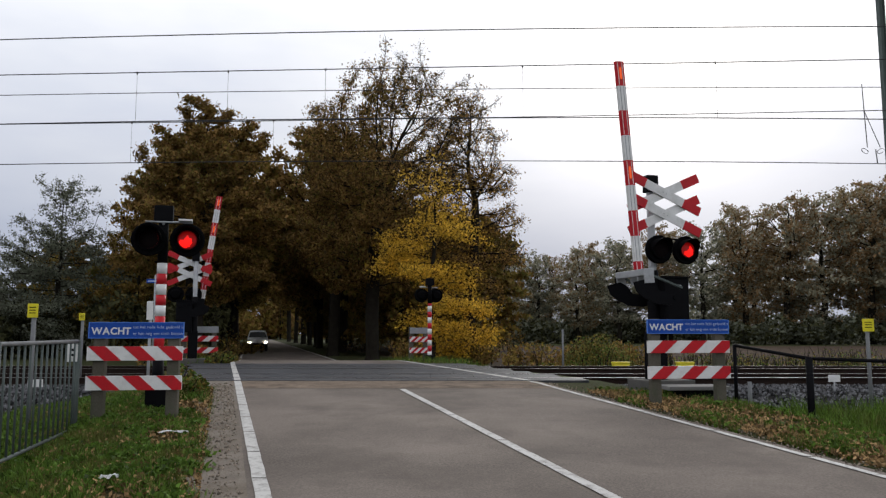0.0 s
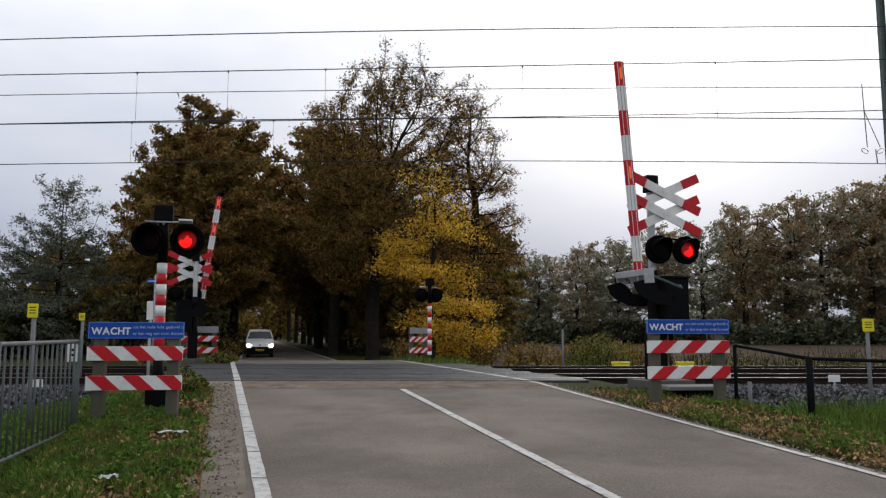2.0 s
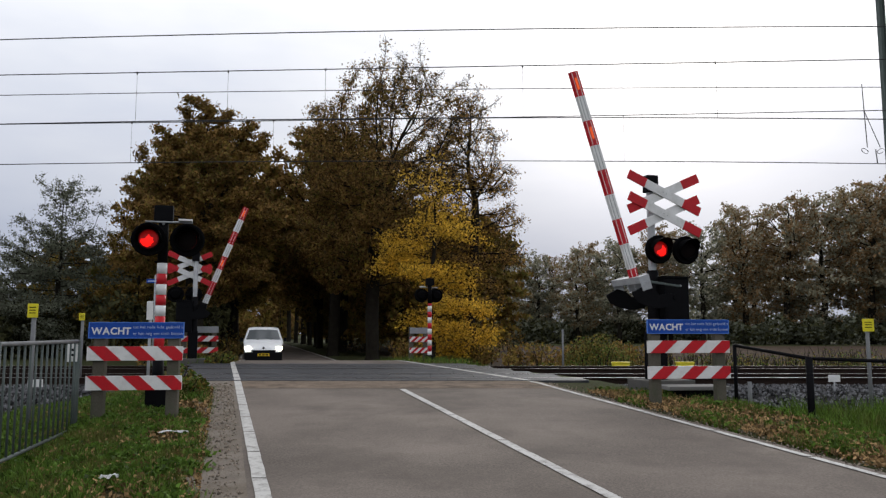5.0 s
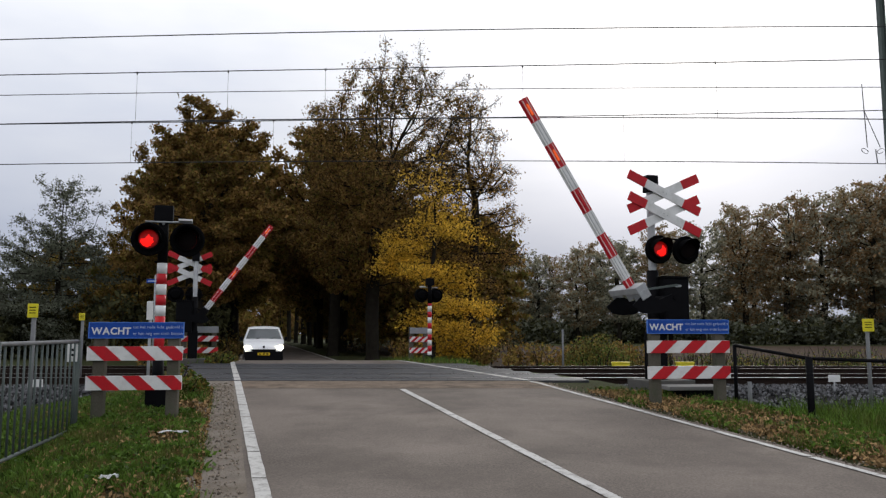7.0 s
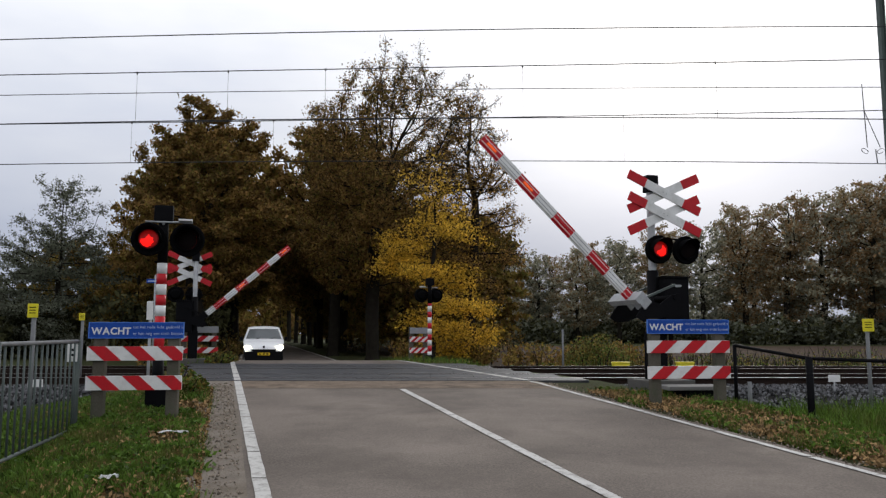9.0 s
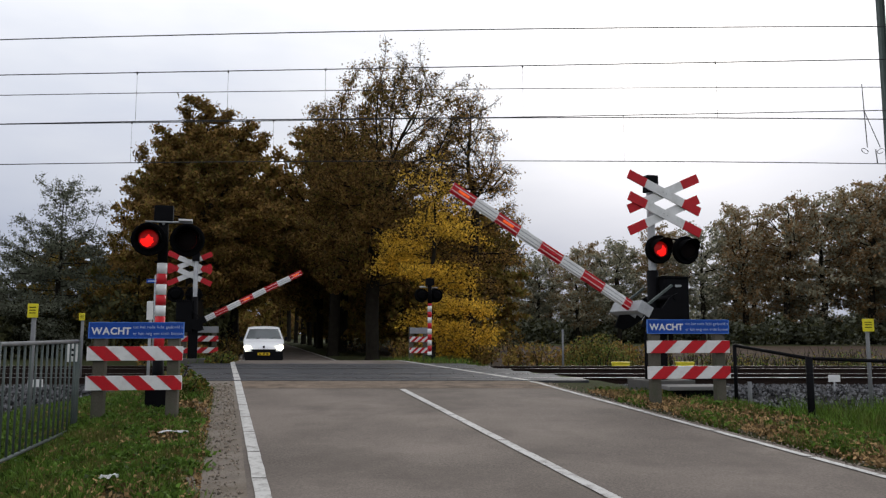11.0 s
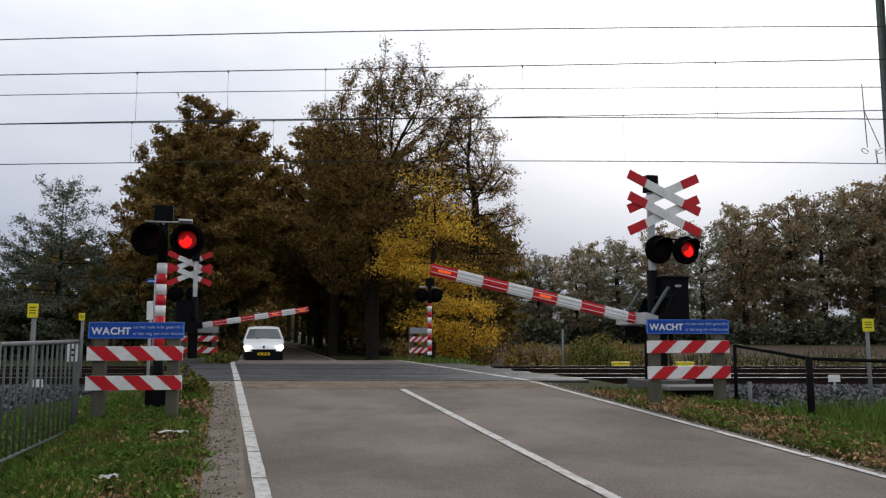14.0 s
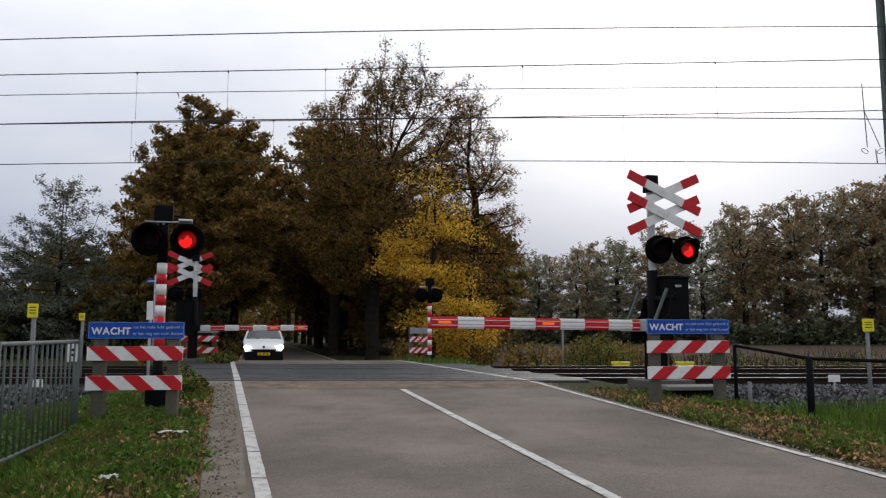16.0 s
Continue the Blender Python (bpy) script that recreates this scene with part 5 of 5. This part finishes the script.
def grit(count):
    """Loose stones and crumbled asphalt along the road edges."""
    rng = np.random.default_rng(15)
    oct_v = np.array([(1, 0, 0), (-1, 0, 0), (0, 1, 0), (0, -1, 0), (0, 0, 1), (0, 0, -1)], float)
    oct_f = np.array([(0, 2, 4), (2, 1, 4), (1, 3, 4), (3, 0, 4), (2, 0, 5), (1, 2, 5), (3, 1, 5), (0, 3, 5)])
    y = rng.uniform(3.6, 14.2, count)
    left = rng.uniform(0, 1, count) < 0.72
    x = np.where(left, road_x(y) - HALF - 0.06 - np.abs(rng.normal(0.2, 0.2, count)), road_x(y) + HALF + 0.08 + np.abs(rng.normal(0, 0.14, count)))
    r = rng.uniform(0.004, 0.014, count) * rng.uniform(0.6, 1.4, count)
    v = oct_v[None] * (1 + rng.uniform(-0.4, 0.4, (count, 6, 3))) * r[:, None, None] + np.stack([x, y, road_z(y) + 0.004 + r * 0.3], -1)[:, None]
    f = (oct_f[None] + (np.arange(count) * 6)[:, None, None]).reshape(-1, 3)
    ob = new("road_grit", mesh_from("road_grit", v.reshape(-1, 3), f.tolist(), [mat("brown_grit", (0.2, 0.165, 0.13), 0.95, 0.2, 5, 40, 0, island=0.6)]))
    tagged(ob, "brown grit and crumbs along the road edges", "grit", kind="stuff")


grit(2600)


def litter(x, y, ln, wd, rz, label):
    bm = bmesh.new()
    n = 9
    r = random.Random(int(x * 100))
    rows_v = [[bm.verts.new((ln * (i / (n - 1) - 0.5), wd * (j / 3 - 0.5) + r.uniform(-0.01, 0.01), r.uniform(0.0, 0.035))) for j in range(4)] for i in range(n)]
    for a, b in zip(rows_v, rows_v[1:]):
        for j in range(3):
            bm.faces.new((a[j], a[j + 1], b[j + 1], b[j]))
    bmesh.ops.solidify(bm, geom=bm.faces[:], thickness=0.003)
    ob = part("litter", bm, LITTER)
    ob.matrix_basis = pose(x, y, float(ground_z(x, y)) + 0.085, 0, 0, rz)
    tagged(ob, label, "litter")


litter(-3.0, 8.72, 0.32, 0.1, 8, "crumpled strip of white plastic on the grass")
litter(-2.79, 6.58, 0.14, 0.09, 35, "small white scrap of paper in the grass")


# ---- what moves ----
def motions():
    near = [(0.0, 85.6), (3.3, 85.6), (3.5, 85.3), (4.0, 80.5), (4.2, 78.9), (5.3, 70.8), (6.3, 63.5), (6.5, 62.1), (7.0, 58.3), (7.5, 54.6), (8.0, 51.3), (8.5, 47.9), (9.0, 44.3), (9.2, 42.9), (10.3, 35.6), (11.3, 28.7),
            (11.8, 25.3), (12.0, 24.2), (12.5, 21.6), (13.0, 18.7), (13.5, 15.4), (14.0, 12.0), (14.5, 8.4), (15.0, 5.4), (15.3, 3.7), (15.6, 2.3), (16.0, 0.6)]
    far = [(0.0, 82.4), (3.3, 82.4), (3.5, 82.1), (4.0, 76.8), (4.2, 75.2), (5.3, 66.6), (6.3, 59.1), (6.5, 57.7), (7.0, 54.3), (7.5, 51.0), (8.0, 47.8), (8.5, 44.5), (9.0, 41.0), (9.2, 39.6), (10.3, 32.1), (11.3, 25.4),
           (11.5, 24.1), (12.0, 21.1), (12.5, 18.0), (13.0, 15.1), (13.5, 12.1), (14.0, 9.2), (14.5, 6.4), (15.0, 3.7), (15.5, 1.1), (16.0, 0.2)]
    for arm, rows_a in ((arm_near, near), (arm_far, far)):
        base = arm.matrix_basis.copy()
        walk(arm, [(t, Matrix.Translation(base.translation) @ pose(0, 0, 0, 0, a, 0)) for t, a in rows_a])
    # the lamps flash in turn: a lens shows its lit face, then turns its dark one to the road
    cycle, first, lit = 0.655, 0.35, 0.254
    for key, pair in LENSES.items():
        for i, lens in enumerate(pair):
            at = lens.matrix_basis.translation.copy()
            ang = 0.0 if (i == 1) != (key in ("far", "farright")) else 170.0
            rows_l = [(0.0, ang)]
            k = 0
            while first + cycle * k < 15.9:
                for t0 in (first + cycle * k, first + cycle * k + lit):
                    f0 = round(t0 * FPS)
                    other = 170.0 - ang
                    rows_l += [((f0 - 2) / FPS, ang), ((f0 - 1) / FPS, 85.0), (f0 / FPS, other)]
                    ang = other
                k += 1
            rows_l.append((16.0, ang))
            walk(lens, [(t, Matrix.Translation(at) @ pose(0, 0, 0, 0, 0, a)) for t, a in rows_l])
    # the lamps on the arms: the tip burns steadily, the next two flash in turn
    for lamp, place in ARM_LAMPS:
        at = lamp.matrix_basis.translation.copy()
        if place == 0:
            continue
        lit_now, rows_b, k = place == 1, [], 0
        rows_b.append((0.0, 0.0 if lit_now else 90.0))
        while first + cycle * k < 15.9:
            for t0 in (first + cycle * k, first + cycle * k + lit):
                f0 = round(t0 * FPS)
                a0 = rows_b[-1][1]
                a1 = 90.0 - a0
                rows_b += [((f0 - 2) / FPS, a0), ((f0 - 1) / FPS, 45.0), (f0 / FPS, a1)]
            k += 1
        rows_b.append((16.0, rows_b[-1][1]))
        walk(lamp, [(t, Matrix.Translation(at) @ pose(0, 0, 0, a, 0, 0)) for t, a in rows_b])
    # the van rolls up to the crossing and stops
    way = [(0.0, 69.5), (0.5, 64.4), (1.0, 59.8), (1.5, 55.5), (2.0, 51.5), (2.5, 47.8), (3.0, 44.6), (3.5, 41.9), (4.0, 39.6), (4.2, 38.8), (5.0, 36.9), (5.6, 36.2), (6.3, 36.0), (8.0, 36.0), (16.0, 36.0)]
    rows_v, spin = [], []
    for t, y in way:
        x = float(road_x(y)) - 1.55
        z0, z1 = float(road_z(y - 1.4)), float(road_z(y + 1.4))
        tilt = math.degrees(math.atan2(z1 - z0, 2.8))
        rows_v.append((t, pose(x, y, (z0 + z1) / 2, tilt, 0, 13.9)))
    walk(van_thing, rows_v)
    steps = [(t / 1.0, np.interp(t, [w[0] for w in way], [w[1] for w in way])) for t in np.concatenate([np.arange(0, 6.31, 0.033 * 1), [16.0]])]
    for w, x, y in van_wheels:
        rows_w = []
        for t, yy in steps:
            rows_w.append((float(t), pose(x, y, 0.31) @ pose(0, 0, 0, -math.degrees((69.5 - yy) * 1.03 / 0.31), 0, 0)))
        walk(w, rows_w)


motions()
